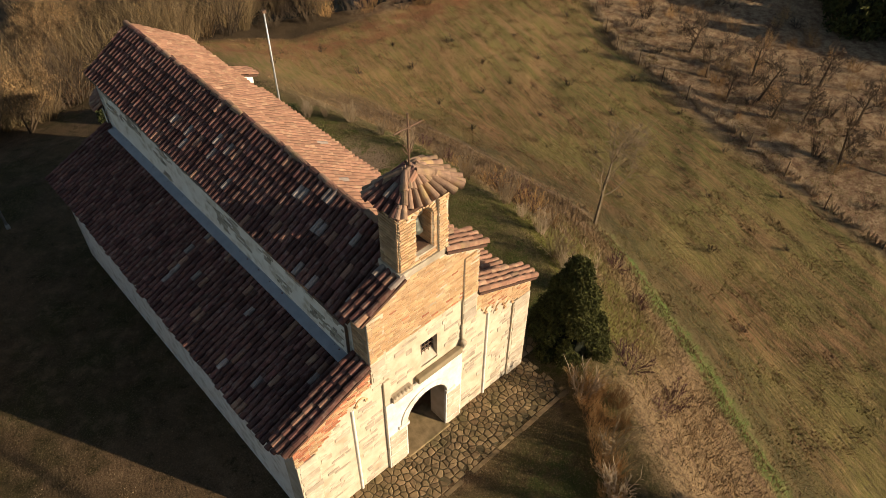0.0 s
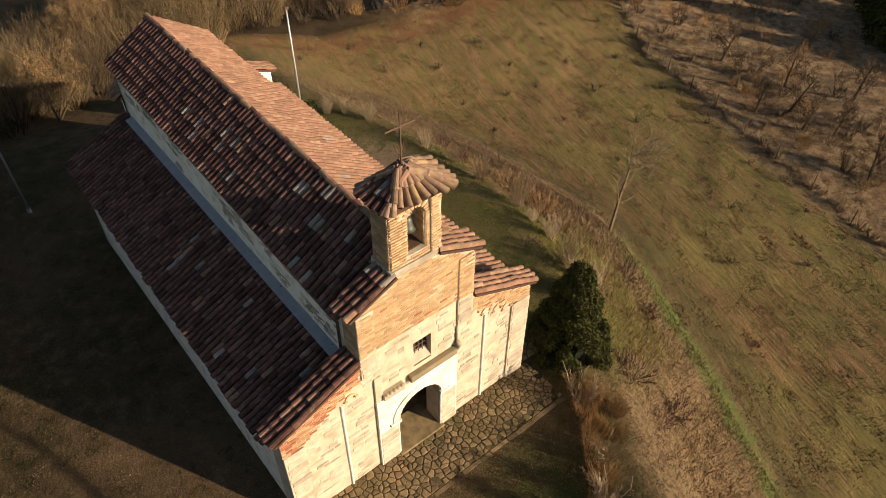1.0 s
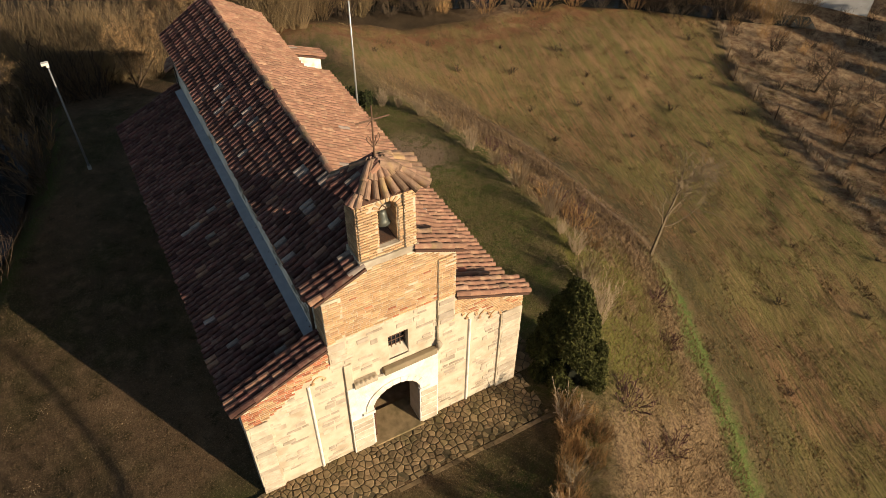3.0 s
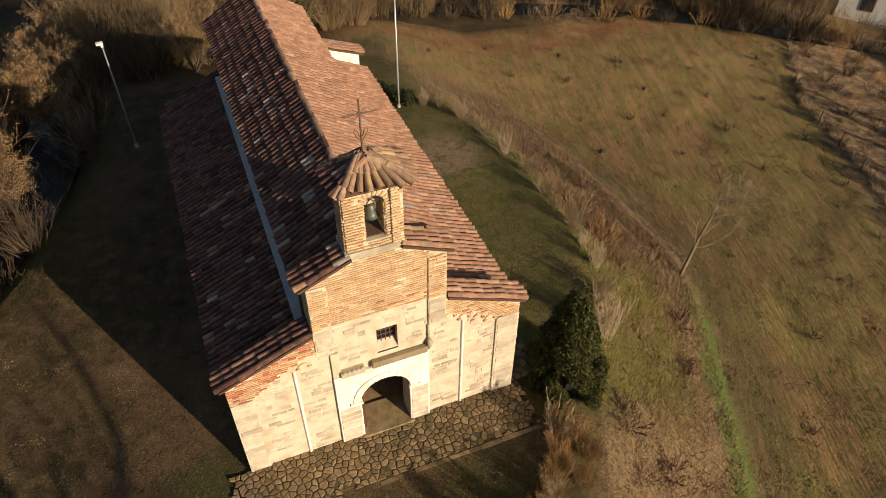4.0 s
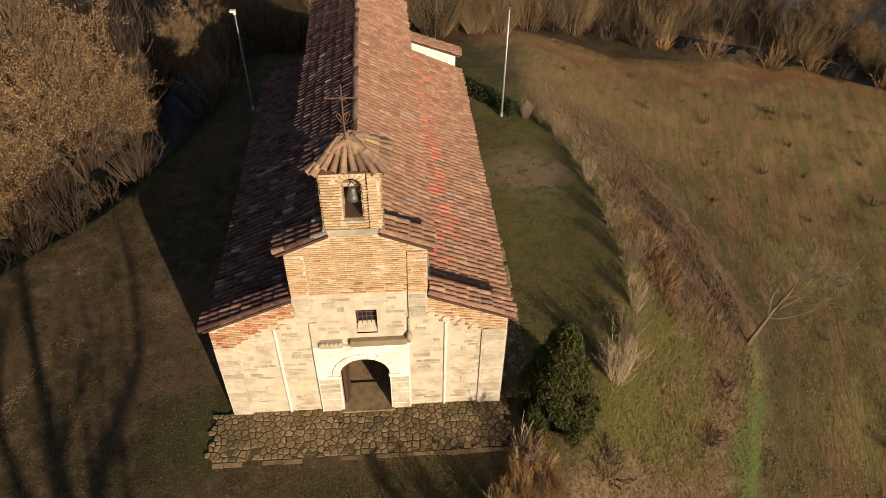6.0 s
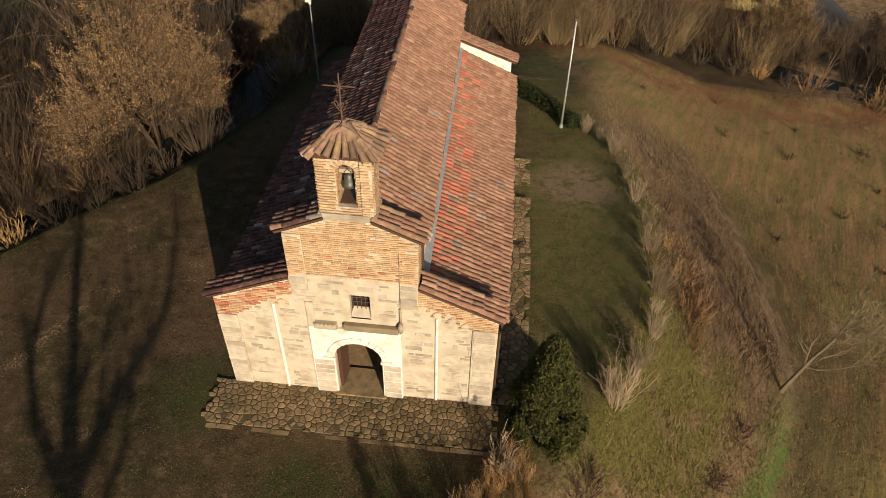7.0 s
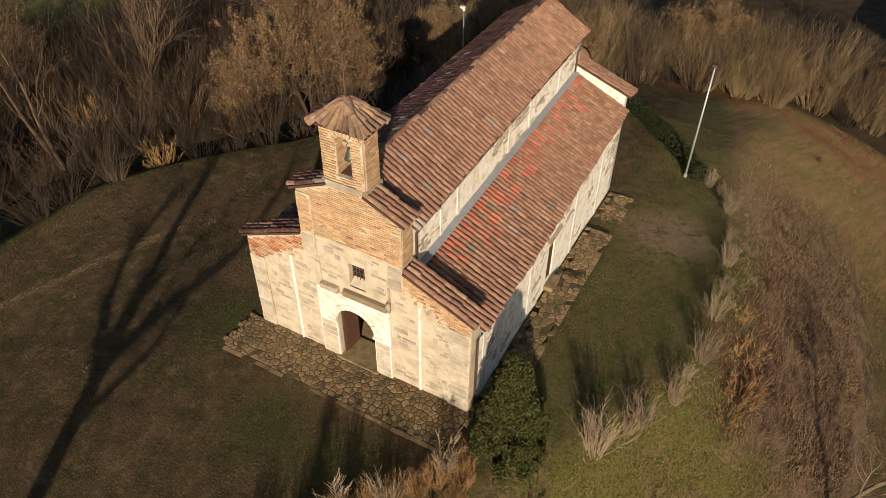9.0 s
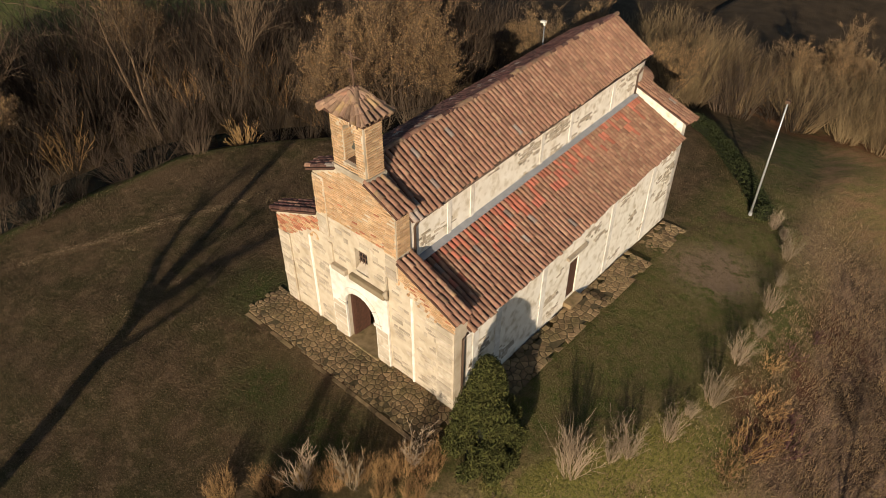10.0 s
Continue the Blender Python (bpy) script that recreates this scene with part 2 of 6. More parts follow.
gx, gy = axis(-900, -32, 50, 900, 0.4), axis(-900, -16, 52, 900, 0.4)
GX, GY = np.meshgrid(gx, gy)
GZ = ground_height(GX, GY)
side0 = (GX - smoothed(GY, EDGE_Y, EDGE_X)) * 0.93
hump = np.random.default_rng(4).normal(size=GZ.shape)
hump = (hump + np.roll(hump, 1, 0) + np.roll(hump, 1, 1) + np.roll(hump, (1, 1), (0, 1))) / 4
clear = np.clip(np.maximum(np.abs(GX) - 5.3, np.maximum(-2.2 - GY, GY - 15)) / 2, 0, 1)
GZ = GZ + hump * clear * np.clip((GX - smoothed(GY, EDGE_Y, EDGE_X)) / 3, 0.25, 1) * np.interp(side0, (-2, 0.2, 1, 4, 6), (0.022, 0.03, 0.06, 0.055, 0.03))
nx, ny = len(gx), len(gy)
idx = np.arange(nx * ny).reshape(ny, nx)
quads = np.stack([idx[:-1, :-1], idx[:-1, 1:], idx[1:, 1:], idx[1:, :-1]], -1).reshape(-1, 4)
ground_me = bpy.data.meshes.new("ground")
ground_me.from_pydata(np.stack([GX, GY, GZ], -1).reshape(-1, 3).tolist(), [], quads.tolist())
ground_me.shade_smooth()
# how far down the bank each point lies and which kind of cover grows there
cover = ground_me.attributes.new("cover", "FLOAT", "POINT")
side = (GX - smoothed(GY, EDGE_Y, EDGE_X)) * 0.93
cover.data.foreach_set("value", side.reshape(-1))
wild = ground_me.attributes.new("wild", "FLOAT", "POINT")
fence_x = np.interp(GY, (-40, -5, 6, 18, 32, 60), (22, 27.5, 30.5, 36, 44, 60))
wild_v = np.maximum.reduce([GX - fence_x, (GY - 33 - np.clip(GX, -10, 40) * 0.02), smoothed(GY, BANK_Y, BANK_X) - 0.6 - GX])
wild.data.foreach_set("value", wild_v.reshape(-1))


def ground_material():
    m = bpy.data.materials.new("winter grass, earth and leaf litter")
    m.use_nodes = True
    nt = m.node_tree
    n, ln = nt.nodes, nt.links
    bsdf = n["Principled BSDF"]
    bsdf.inputs["Roughness"].default_value = 1.0
    bsdf.inputs["Specular IOR Level"].default_value = 0.1
    geo = n.new("ShaderNodeNewGeometry")
    pos = geo.outputs["Position"]

    def noise_at(scale, detail=5, stretch=None, turn=0.0, roughness=0.6):
        t = n.new("ShaderNodeTexNoise")
        t.inputs["Scale"].default_value, t.inputs["Detail"].default_value, t.inputs["Roughness"].default_value = scale, detail, roughness
        if stretch:
            spin = n.new("ShaderNodeMapping")
            spin.inputs["Rotation"].default_value = (0, 0, turn)
            ln.new(pos, spin.inputs["Vector"])
            mp = n.new("ShaderNodeMapping")
            mp.inputs["Scale"].default_value = stretch
            ln.new(spin.outputs[0], mp.inputs["Vector"])
            ln.new(mp.outputs[0], t.inputs["Vector"])
        else:
            ln.new(pos, t.inputs["Vector"])
        return t.outputs["Fac"]

    def limits(value, lo, hi, to0=0.0, to1=1.0):
        r = n.new("ShaderNodeMapRange")
        for key, v in (("From Min", lo), ("From Max", hi), ("To Min", to0), ("To Max", to1)):
            r.inputs[key].default_value = v
        ln.new(value, r.inputs["Value"])
        return r.outputs[0]

    def mix(fac, a, b, kind="MIX"):
        x = n.new("ShaderNodeMix")
        x.data_type, x.blend_type = "RGBA", kind
        for key, v in (("Factor", fac), ("A", a), ("B", b)):
            if isinstance(v, (int, float)):
                x.inputs[key].default_value = v
            elif isinstance(v, tuple):
                x.inputs[key].default_value = (*v, 1)
            else:
                ln.new(v, x.inputs[key])
        return x.outputs["Result"]

    def attribute(name):
        a = n.new("ShaderNodeAttribute")
        a.attribute_name = name
        return a.outputs["Fac"]

    def times(a, b):
        x = n.new("ShaderNodeMath")
        x.operation = "MULTIPLY"
        ln.new(a, x.inputs[0])
        ln.new(b, x.inputs[1])
        return x.outputs[0]

    side_v, wild_f = attribute("cover"), attribute("wild")
    big, mid, small = noise_at(0.16, 4), noise_at(0.7, 6), noise_at(5.0, 6, roughness=0.75)
    grain = noise_at(22.0, 4, roughness=0.8)
    furrow = noise_at(1.0, 6, (0.22, 2.4, 1), radians(-72), 0.7)
    stubble = noise_at(1.0, 5, (1.6, 9.0, 1), radians(-72), 0.75)
    patch = noise_at(1.7, 7, roughness=0.72)
    clump = noise_at(9.0, 5, roughness=0.7)
    # lawn: brown-olive with green patches
    lawn_c = mix(limits(mid, 0.4, 0.6), (0.08, 0.052, 0.026), (0.052, 0.044, 0.016))
    lawn_c = mix(limits(big, 0.48, 0.6), lawn_c, (0.108, 0.068, 0.035))
    lawn_c = mix(limits(patch, 0.52, 0.66, 0.0, 0.8), lawn_c, (0.16, 0.104, 0.056))
    lawn_c = mix(limits(patch, 0.46, 0.34, 0.0, 0.85), lawn_c, (0.03, 0.026, 0.009))
    sep = n.new("ShaderNodeSeparateXYZ")
    ln.new(pos, sep.inputs[0])
    px, py = sep.outputs["X"], sep.outputs["Y"]

    def plus(value, other, factor):
        x = n.new("ShaderNodeMath")
        x.operation = "MULTIPLY_ADD"
        ln.new(other, x.inputs[0])
        x.inputs[1].default_value = factor
        ln.new(value, x.inputs[2])
        return x.outputs[0]

    def near(spot, far, close):
        d = n.new("ShaderNodeVectorMath")
        d.operation = "DISTANCE"
        ln.new(pos, d.inputs[0])
        d.inputs[1].default_value = spot
        return limits(d.outputs["Value"], far, close)

    def between(value, lo0, lo1, hi1, hi0):
        return times(limits(value, lo0, lo1), limits(value, hi0, hi1))

    # streaks that follow the contour of the bank
    along = n.new("ShaderNodeCombineXYZ")
    ln.new(limits(side_v, -20.0, 40.0, -44.0, 88.0), along.inputs[0])
    ln.new(limits(py, -50.0, 50.0, -30.0, 30.0), along.inputs[1])
    contour = n.new("ShaderNodeTexNoise")
    contour.inputs["Scale"].default_value, contour.inputs["Detail"].default_value, contour.inputs["Roughness"].default_value = 0.9, 7, 0.72
    ln.new(along.outputs[0], contour.inputs["Vector"])
    contour = contour.outputs["Fac"]
    torn = plus(side_v, patch, 1.6)
    # field below: olive and brown in mown lines, scattered with leaf litter
    field_c = mix(limits(furrow, 0.42, 0.58), (0.2, 0.108, 0.05), (0.105, 0.082, 0.026))
    field_c = mix(limits(big, 0.46, 0.6, 0.0, 0.75), field_c, (0.15, 0.13, 0.036))
    field_c = mix(limits(patch, 0.47, 0.36, 0.0, 0.45), field_c, (0.085, 0.058, 0.027))
    field_c = mix(limits(stubble, 0.5, 0.62, 0.0, 0.8), field_c, (0.055, 0.04, 0.018))
    field_c = mix(limits(stubble, 0.46, 0.34, 0.0, 0.8), field_c, (0.29, 0.19, 0.09))
    field_c = mix(times(limits(px, 18.0, 27.0, 0.0, 0.6), limits(grain, 0.4, 0.6, 0.4, 1.0)), field_c, mix(limits(furrow, 0.42, 0.58), (0.29, 0.19, 0.078), (0.2, 0.185, 0.05)))
    field_c = mix(limits(py, 13.0, 26.0, 0.0, 0.65), field_c, mix(limits(furrow, 0.42, 0.58), (0.34, 0.2, 0.09), (0.22, 0.17, 0.055)))
    # the greener foot of the bank, darkened for the shade that lies along it
    field_c = mix(times(times(limits(side_v, 10.5, 7.6), limits(py, 24.0, 14.0)), limits(contour, 0.36, 0.56, 0.25, 0.85)), field_c, mix(limits(clump, 0.4, 0.6), (0.05, 0.048, 0.018), (0.092, 0.07, 0.031)))
    # bank: straw, yellow-green moss and a belt of pinkish dead grass
    bank_c = mix(limits(clump, 0.38, 0.62), (0.12, 0.077, 0.038), (0.32, 0.215, 0.11))
    bank_c = mix(limits(contour, 0.52, 0.64, 0.0, 0.6), bank_c, (0.13, 0.072, 0.045))
    moss = times(times(between(plus(py, patch, 3.0), -1.2, 0.6, 7.0, 8.6), between(torn, 0.4, 1.0, 4.4, 5.6)), limits(mid, 0.3, 0.46))
    bank_c = mix(moss, bank_c, mix(limits(clump, 0.4, 0.6), (0.07, 0.066, 0.015), (0.16, 0.14, 0.034)))
    dead = times(times(between(plus(py, patch, 3.0), 5.6, 7.6, 21.0, 25.0), limits(torn, 2.3, 3.2)), limits(mid, 0.25, 0.4, 0.4, 1.0))
    bank_c = mix(dead, bank_c, mix(limits(contour, 0.43, 0.57), (0.22, 0.14, 0.088), (0.06, 0.037, 0.025)))
    rim_g = times(between(torn, 0.2, 0.8, 2.4, 3.2), times(between(py, 4.0, 7.0, 13.0, 17.0), limits(patch, 0.38, 0.5)))
    bank_c = mix(rim_g, bank_c, (0.082, 0.084, 0.022))
    for spot, reach in (((11.0, 7.7, -1.3), 2.2), ((11.9, 14.3, -2.5), 2.4), ((11.6, 10.6, -1.8), 1.6)):
        bank_c = mix(times(near(spot, reach, reach * 0.3), limits(patch, 0.4, 0.54)), bank_c, (0.1, 0.043, 0.025))
    green = times(between(plus(side_v, patch, 2.4), 6.2, 6.8, 7.5, 8.1), limits(plus(py, patch, 5.0), 9.0, 5.0))
    bank_c = mix(times(green, limits(mid, 0.3, 0.44)), bank_c, mix(limits(clump, 0.4, 0.6), (0.065, 0.1, 0.022), (0.13, 0.165, 0.04)))
    bank_c = mix(limits(py, 17.0, 24.0), bank_c, field_c)
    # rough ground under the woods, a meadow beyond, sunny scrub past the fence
    # Under the trees the colour is darkened to deepen their shaded gaps.
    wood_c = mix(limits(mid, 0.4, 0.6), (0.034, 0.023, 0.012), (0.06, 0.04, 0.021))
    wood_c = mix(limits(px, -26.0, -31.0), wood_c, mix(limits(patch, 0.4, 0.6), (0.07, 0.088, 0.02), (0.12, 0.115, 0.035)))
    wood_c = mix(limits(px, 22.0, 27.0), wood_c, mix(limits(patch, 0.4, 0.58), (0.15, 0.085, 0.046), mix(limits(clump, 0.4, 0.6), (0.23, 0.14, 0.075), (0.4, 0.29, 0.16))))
    # the lawn on the sunny side is greener, with a bare earth patch
    east_c = mix(limits(patch, 0.4, 0.58), (0.08, 0.088, 0.02), (0.135, 0.108, 0.04))
    lawn_c = mix(times(limits(px, 3.5, 5.5), limits(mid, 0.28, 0.44)), lawn_c, east_c)
    lawn_c = mix(times(near((7.0, 12.2, -0.4), 2.3, 1.2), limits(patch, 0.36, 0.5)), lawn_c, (0.24, 0.165, 0.1))
    for spot, reach in (((1.8, -3.6, 0), 2.6), ((-5.2, -0.6, 0), 2.0), ((-1.2, -3.4, 0), 2.0)):
        lawn_c = mix(times(near(spot, reach, reach * 0.3), limits(patch, 0.34, 0.54)), lawn_c, (0.045, 0.054, 0.014))
    c = mix(limits(torn, 0.2, 1.0), lawn_c, bank_c)
    c = mix(limits(plus(side_v, patch, 2.4), 7.3, 8.3), c, field_c)
    verge = times(times(limits(wild_f, -1.1, -0.5), limits(px, -4.5, -6.0)), limits(patch, 0.38, 0.5))
    c = mix(verge, c, (0.06, 0.075, 0.017))
    rim = times(limits(wild_f, -5.0, -2.5), limits(py, 25.0, 29.0))
    c = mix(times(rim, limits(mid, 0.38, 0.6)), c, (0.22, 0.1, 0.045))
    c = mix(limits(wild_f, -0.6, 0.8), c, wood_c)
    c = mix(limits(small, 0.52, 0.7, 0.0, 0.5), c, (0.04, 0.031, 0.016))
    c = mix(limits(clump, 0.56, 0.68, 0.0, 0.4), c, (0.04, 0.03, 0.015))
    c = mix(limits(grain, 0.55, 0.68, 0.0, 0.6), c, (0.28, 0.19, 0.105))
    c = mix(limits(grain, 0.44, 0.32, 0.0, 0.7), c, (0.026, 0.02, 0.01))
    ln.new(c, bsdf.inputs["Base Color"])
    b = n.new("ShaderNodeBump")
    b.inputs["Strength"].default_value, b.inputs["Distance"].default_value = 0.7, 0.08
    hsum = n.new("ShaderNodeMath")
    hsum.operation = "ADD"
    ln.new(small, hsum.inputs[0])
    ln.new(grain, hsum.inputs[1])
    hsum2 = n.new("ShaderNodeMath")
    hsum2.operation = "ADD"
    ln.new(hsum.outputs[0], hsum2.inputs[0])
    ln.new(stubble, hsum2.inputs[1])
    hsum3 = n.new("ShaderNodeMath")
    hsum3.operation = "MULTIPLY_ADD"
    ln.new(clump, hsum3.inputs[0])
    hsum3.inputs[1].default_value = 1.2
    ln.new(hsum2.outputs[0], hsum3.inputs[2])
    ln.new(hsum3.outputs[0], b.inputs["Height"])
    ln.new(b.outputs[0], bsdf.inputs["Normal"])
    return m


ground_me.materials.append(ground_material())
tagged(new("ground", ground_me), "winter grass hilltop with a straw bank and brown field", "ground", kind="structure")


def on_ground(x, y):
    return float(ground_height(x, y))


# ---- the church ----
def lean(x, y):
    """The walls draw together a little towards the choir."""
    return x - y * (0.006 + 0.012 * max(-1.0, min(1.0, x / 2)))


def warp(x, y, z):
    return (lean(x, y), y, z)


MID = 0.06
church = thing("church", "small Romanesque church of sandstone and brick with clay-tiled roofs", "church")
DOOR = [(-0.7, 0.02)] + [(-0.7, 1.72)] + [(0.005 - 0.705 * math.cos(a), 1.72 + 0.7 * math.sin(a)) for a in np.linspace(0.15, math.pi - 0.15, 13)] + [(0.71, 1.72), (0.71, 0.02)]
WINDOW = [(-0.1, 3.45), (-0.1, 4.32), (0.46, 4.32), (0.46, 3.45)]
BELL_X0, BELL_X1 = -0.14, 0.34
BELL_HOLE = [(BELL_X0, 7.4), (BELL_X0, 8.38)] + [(0.1 - 0.24 * math.cos(a), 8.38 + 0.24 * math.sin(a)) for a in np.linspace(0.2, math.pi - 0.2, 9)] + [(BELL_X1, 8.38), (BELL_X1, 7.4)]
TOP_AISLE, LOW_AISLE = 4.83, 3.78
facade = Mesh().plate([(-4, -0.5), (4, -0.5), (4, LOW_AISLE), (1.8, TOP_AISLE), (1.8, 6.45), (MID, 7.22), (-1.68, 6.45), (-1.68, TOP_AISLE), (-4, LOW_AISLE)], [DOOR, WINDOW], 0.0, 0.55)
facade_wall = part("facade_wall", facade.turned(warp), MORTAR, church, "sunlit facade of pale sandstone blocks with brick gable")


def wall(name, x0, x1, y0, y1, z0, z1, mat, label="", hole=None):
    m = Mesh()
    if hole:
        a, b, c, d = hole
        m.box(x0, x1, y0, a, z0, z1).box(x0, x1, b, y1, z0, z1).box(x0, x1, a, b, d, z1).box(x0, x1, a, b, z0, c)
    else:
        m.box(x0, x1, y0, y1, z0, z1)
    return part(name, m.turned(warp), mat, church, label)


LENGTH = 14.2
side_wall = wall("side_wall", 3.5, 4.0, 0.55, LENGTH, -1.2, 3.2, PLASTER, "long aisle wall of stained pale render and stone", (6.25, 6.85, 0.25, 2.0))
wedge = [(x, y, z) for x in (3.5, 4.0) for y, z in ((0.55, 3.2), (LENGTH - 0.35, 3.2), (LENGTH - 0.35, 3.58))]
part("wall_head", Mesh().add(wedge, [(0, 1, 2), (3, 5, 4), (0, 3, 4, 1), (1, 4, 5, 2), (2, 5, 3, 0)]).turned(warp), PLASTER, side_wall)
wall("side_wall", -3.93, -3.45, 0.55, LENGTH, -1.2, 3.25, PLASTER, "shaded aisle wall of pale render and stone")
clere_r = wall("clerestory_wall", 1.35, 1.76, 0.55, LENGTH, 3.0, 6.1, PLASTER, "cream clerestory wall with grey stones showing")
clere_l = wall("clerestory_wall", -1.66, -1.25, 0.55, LENGTH, 3.0, 6.1, PLASTER, "shaded clerestory wall with grey stones showing")
end = Mesh().plate([(-3.93, -1.2), (4.0, -1.2), (4.0, 4.28), (1.76, 5.08), (1.76, 6.2), (MID, 7.25), (-1.66, 6.2), (-1.66, 4.3), (-3.93, 3.25)], [], LENGTH - 0.35, LENGTH)
part("end_wall", end.turned(warp), PLASTER, church, "pale rendered end wall with a raised parapet")
apse = Mesh()
ring = [(1.75 * math.cos(a), 1.5 * math.sin(a)) for a in np.linspace(0, math.pi, 19)]
apse.add([(x + 0.05, y + LENGTH, z) for z in (-1.5, 5.04) for x, y in ring], [(i, i + 1, i + 20, i + 19) for i in range(18)])
part("apse_wall", apse.turned(warp), PLASTER, church, "curved apse wall")
part("floor_slab", Mesh().box(-3.9, 3.9, 0.1, LENGTH - 0.1, -0.6, 0.02).turned(warp), PAVE, church, "worn stone church floor")


# ---- roofs of barrel tiles ----
def tile_mesh(name, length=0.42, r0=0.086, r1=0.068, mat=TILE, seg=5, crown=0.8):
    """One half-round cover tile along +x down the slope, wide end low, with its thickness."""
    m = Mesh()
    for x, r in ((0, r1), (length, r0)):
        for k, rr in ((0, r), (1, r - 0.016)):
            m.v += [(x, rr * math.cos(math.pi * i / seg), rr * crown * math.sin(math.pi * i / seg)) for i in range(seg + 1)]
    s = seg + 1
    for i in range(seg):
        m.f += [(i, i + 1, 2 * s + i + 1, 2 * s + i), (2 * s + i, 2 * s + i + 1, 3 * s + i + 1, 3 * s + i), (i, i + 1, s + i + 1, s + i)]
    m.f += [(0, s, 3 * s, 2 * s), (seg, s + seg, 3 * s + seg, 2 * s + seg)]
    return m.data(name, mat)


TILE_SHAPES = {}
NEWTILES = material("new red clay roof tiles", (0.37, 0.118, 0.074), vary=0.25, scale=3.0, second=(0.29, 0.115, 0.07), bump=0.4, fine=30, islands=True)


def tile_shape(mat, rng):
    if mat not in TILE_SHAPES:
        TILE_SHAPES[mat] = [tile_mesh("roof_tile", 0.42 + 0.01 * k, 0.084 + 0.003 * (k % 3), 0.066 + 0.003 * (k % 2), mat, 8 if mat is LICHENTILE else 5, 1.0 if mat is LICHENTILE else 0.8) for k in range(4)]
    return rng.choice(TILE_SHAPES[mat])


def tiled(name, label, top0, top1, low0, low1, mats, seed, parts=300, spacing=0.19, row=0.34, joined=TILES, thick=0.07, near=None, newband=None, parent=None, fat=1.0, tall=1.4):
    """A roof plane between four corners (top0-top1 along the ridge, low0-low1 along the eave): a board coloured as
    shaded channels, and cover tiles.
    """
    rng = random.Random(seed)
    top0, top1, low0, low1 = (Vector(p) for p in (top0, top1, low0, low1))
    normal = (top1 - top0).cross(low0 - top0).normalized()
    if normal.z < 0:
        normal = -normal
    m = Mesh()
    m.add([top0, top1, low1, low0, top0 - normal * thick, top1 - normal * thick, low1 - normal * thick, low0 - normal * thick],
          [(0, 1, 2, 3), (4, 7, 6, 5), (0, 4, 5, 1), (1, 5, 6, 2), (2, 6, 7, 3), (3, 7, 4, 0)])
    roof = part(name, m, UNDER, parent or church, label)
    cols = max(1, round((low1 - low0).length / spacing))
    places = []
    for c in range(cols):
        f = (c + 0.5) / cols
        a, b = top0.lerp(top1, f), low0.lerp(low1, f)
        down = b - a
        rows = max(1, round(down.length / row))
        d = down.normalized()
        across = normal.cross(d)
        lag = rng.uniform(-0.05, 0.05)
        for r in range(rows):
            at = a + d * (down.length * (r + 0.0) / rows - 0.03 + lag * 0.5 + rng.uniform(-0.02, 0.02)) + normal * (0.012 + rng.uniform(0, 0.012)) + across * rng.uniform(-0.014, 0.014)
            tilt = radians(1.7 + rng.uniform(-0.7, 0.7))
            dd = (d * math.cos(tilt) + normal * math.sin(tilt) + across * rng.uniform(-0.035, 0.035)).normalized()
            nn = (normal - dd * normal.dot(dd)).normalized()
            mat4 = Matrix((dd, nn.cross(dd), nn)).transposed().to_4x4()
            mat4 = mat4 @ Matrix.Diagonal((1, fat, fat * tall, 1))
            mat4.translation = at
            places.append((mat4, r / rows, f))
    order = sorted(range(len(places)), key=near and (lambda i: near(places[i][0].translation)) or (lambda i: places[i][0].translation.y))
    rest, fresh = Mesh(), Mesh()
    proto = tile_mesh("joined_tile", 0.42, 0.086, 0.068, joined, 4)
    pv, pf = [v.co.copy() for v in proto.vertices], [tuple(p.vertices) for p in proto.polygons]
    for k, i in enumerate(order):
        mat4, r, f = places[i]
        if k < parts:
            kind = rng.choices([x for x, w in mats], [w for x, w in mats])[0]
            if newband and r < newband and rng.random() < 0.5 - 1.2 * r:
                kind = NEWTILE
            ob = new("roof_tile", tile_shape(kind, rng))
            ob.parent = roof
            ob.matrix_local = mat4
        else:
            (fresh if newband and r < newband and rng.random() < 0.5 - 1.2 * r else rest).add([mat4 @ v for v in pv], pf)
    if fresh.v:
        tagged(part("newer_roof_tiles", fresh, NEWTILES, roof, "the farther, newer red tiles"), kind="stuff")
    if rest.v:
        me = rest.data("more_roof_tiles", joined)
        ob = part("more_roof_tiles", me, None, roof, "the farther tiles of the roof")
        tagged(ob, kind="stuff")
    return roof


def at(x, y, z):
    return warp(x, y, z)


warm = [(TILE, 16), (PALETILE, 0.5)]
dark = [(SHADETILE, 12), (PALETILE, 0.5), (TILE, 1.0)]
Y0, Y1 = 0.5, LENGTH
RIDGE, EAVE_N, RISE = 7.2, 6.05, 0.3
for xe, mats_s, sd, joined_s, text in ((1.97, warm, 1, TILES, "sunlit orange clay-tiled nave roof slope"), (-1.82, dark, 2, SHADETILES, "shaded clay-tiled nave roof slope, coloured darker for shade and lichen")):
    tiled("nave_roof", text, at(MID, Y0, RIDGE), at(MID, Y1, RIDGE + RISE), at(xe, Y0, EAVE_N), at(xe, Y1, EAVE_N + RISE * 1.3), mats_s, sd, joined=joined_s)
    gx0 = xe + (0.03 if xe > 0 else -0.03)
    part("gutter", Mesh().tube([at(gx0, Y0 + 0.1, EAVE_N - 0.045), at(gx0, Y1, EAVE_N - 0.045 + RISE * 1.3)], [0.045, 0.045], 8), PIPE, church, "dark eaves gutter", smooth=True)
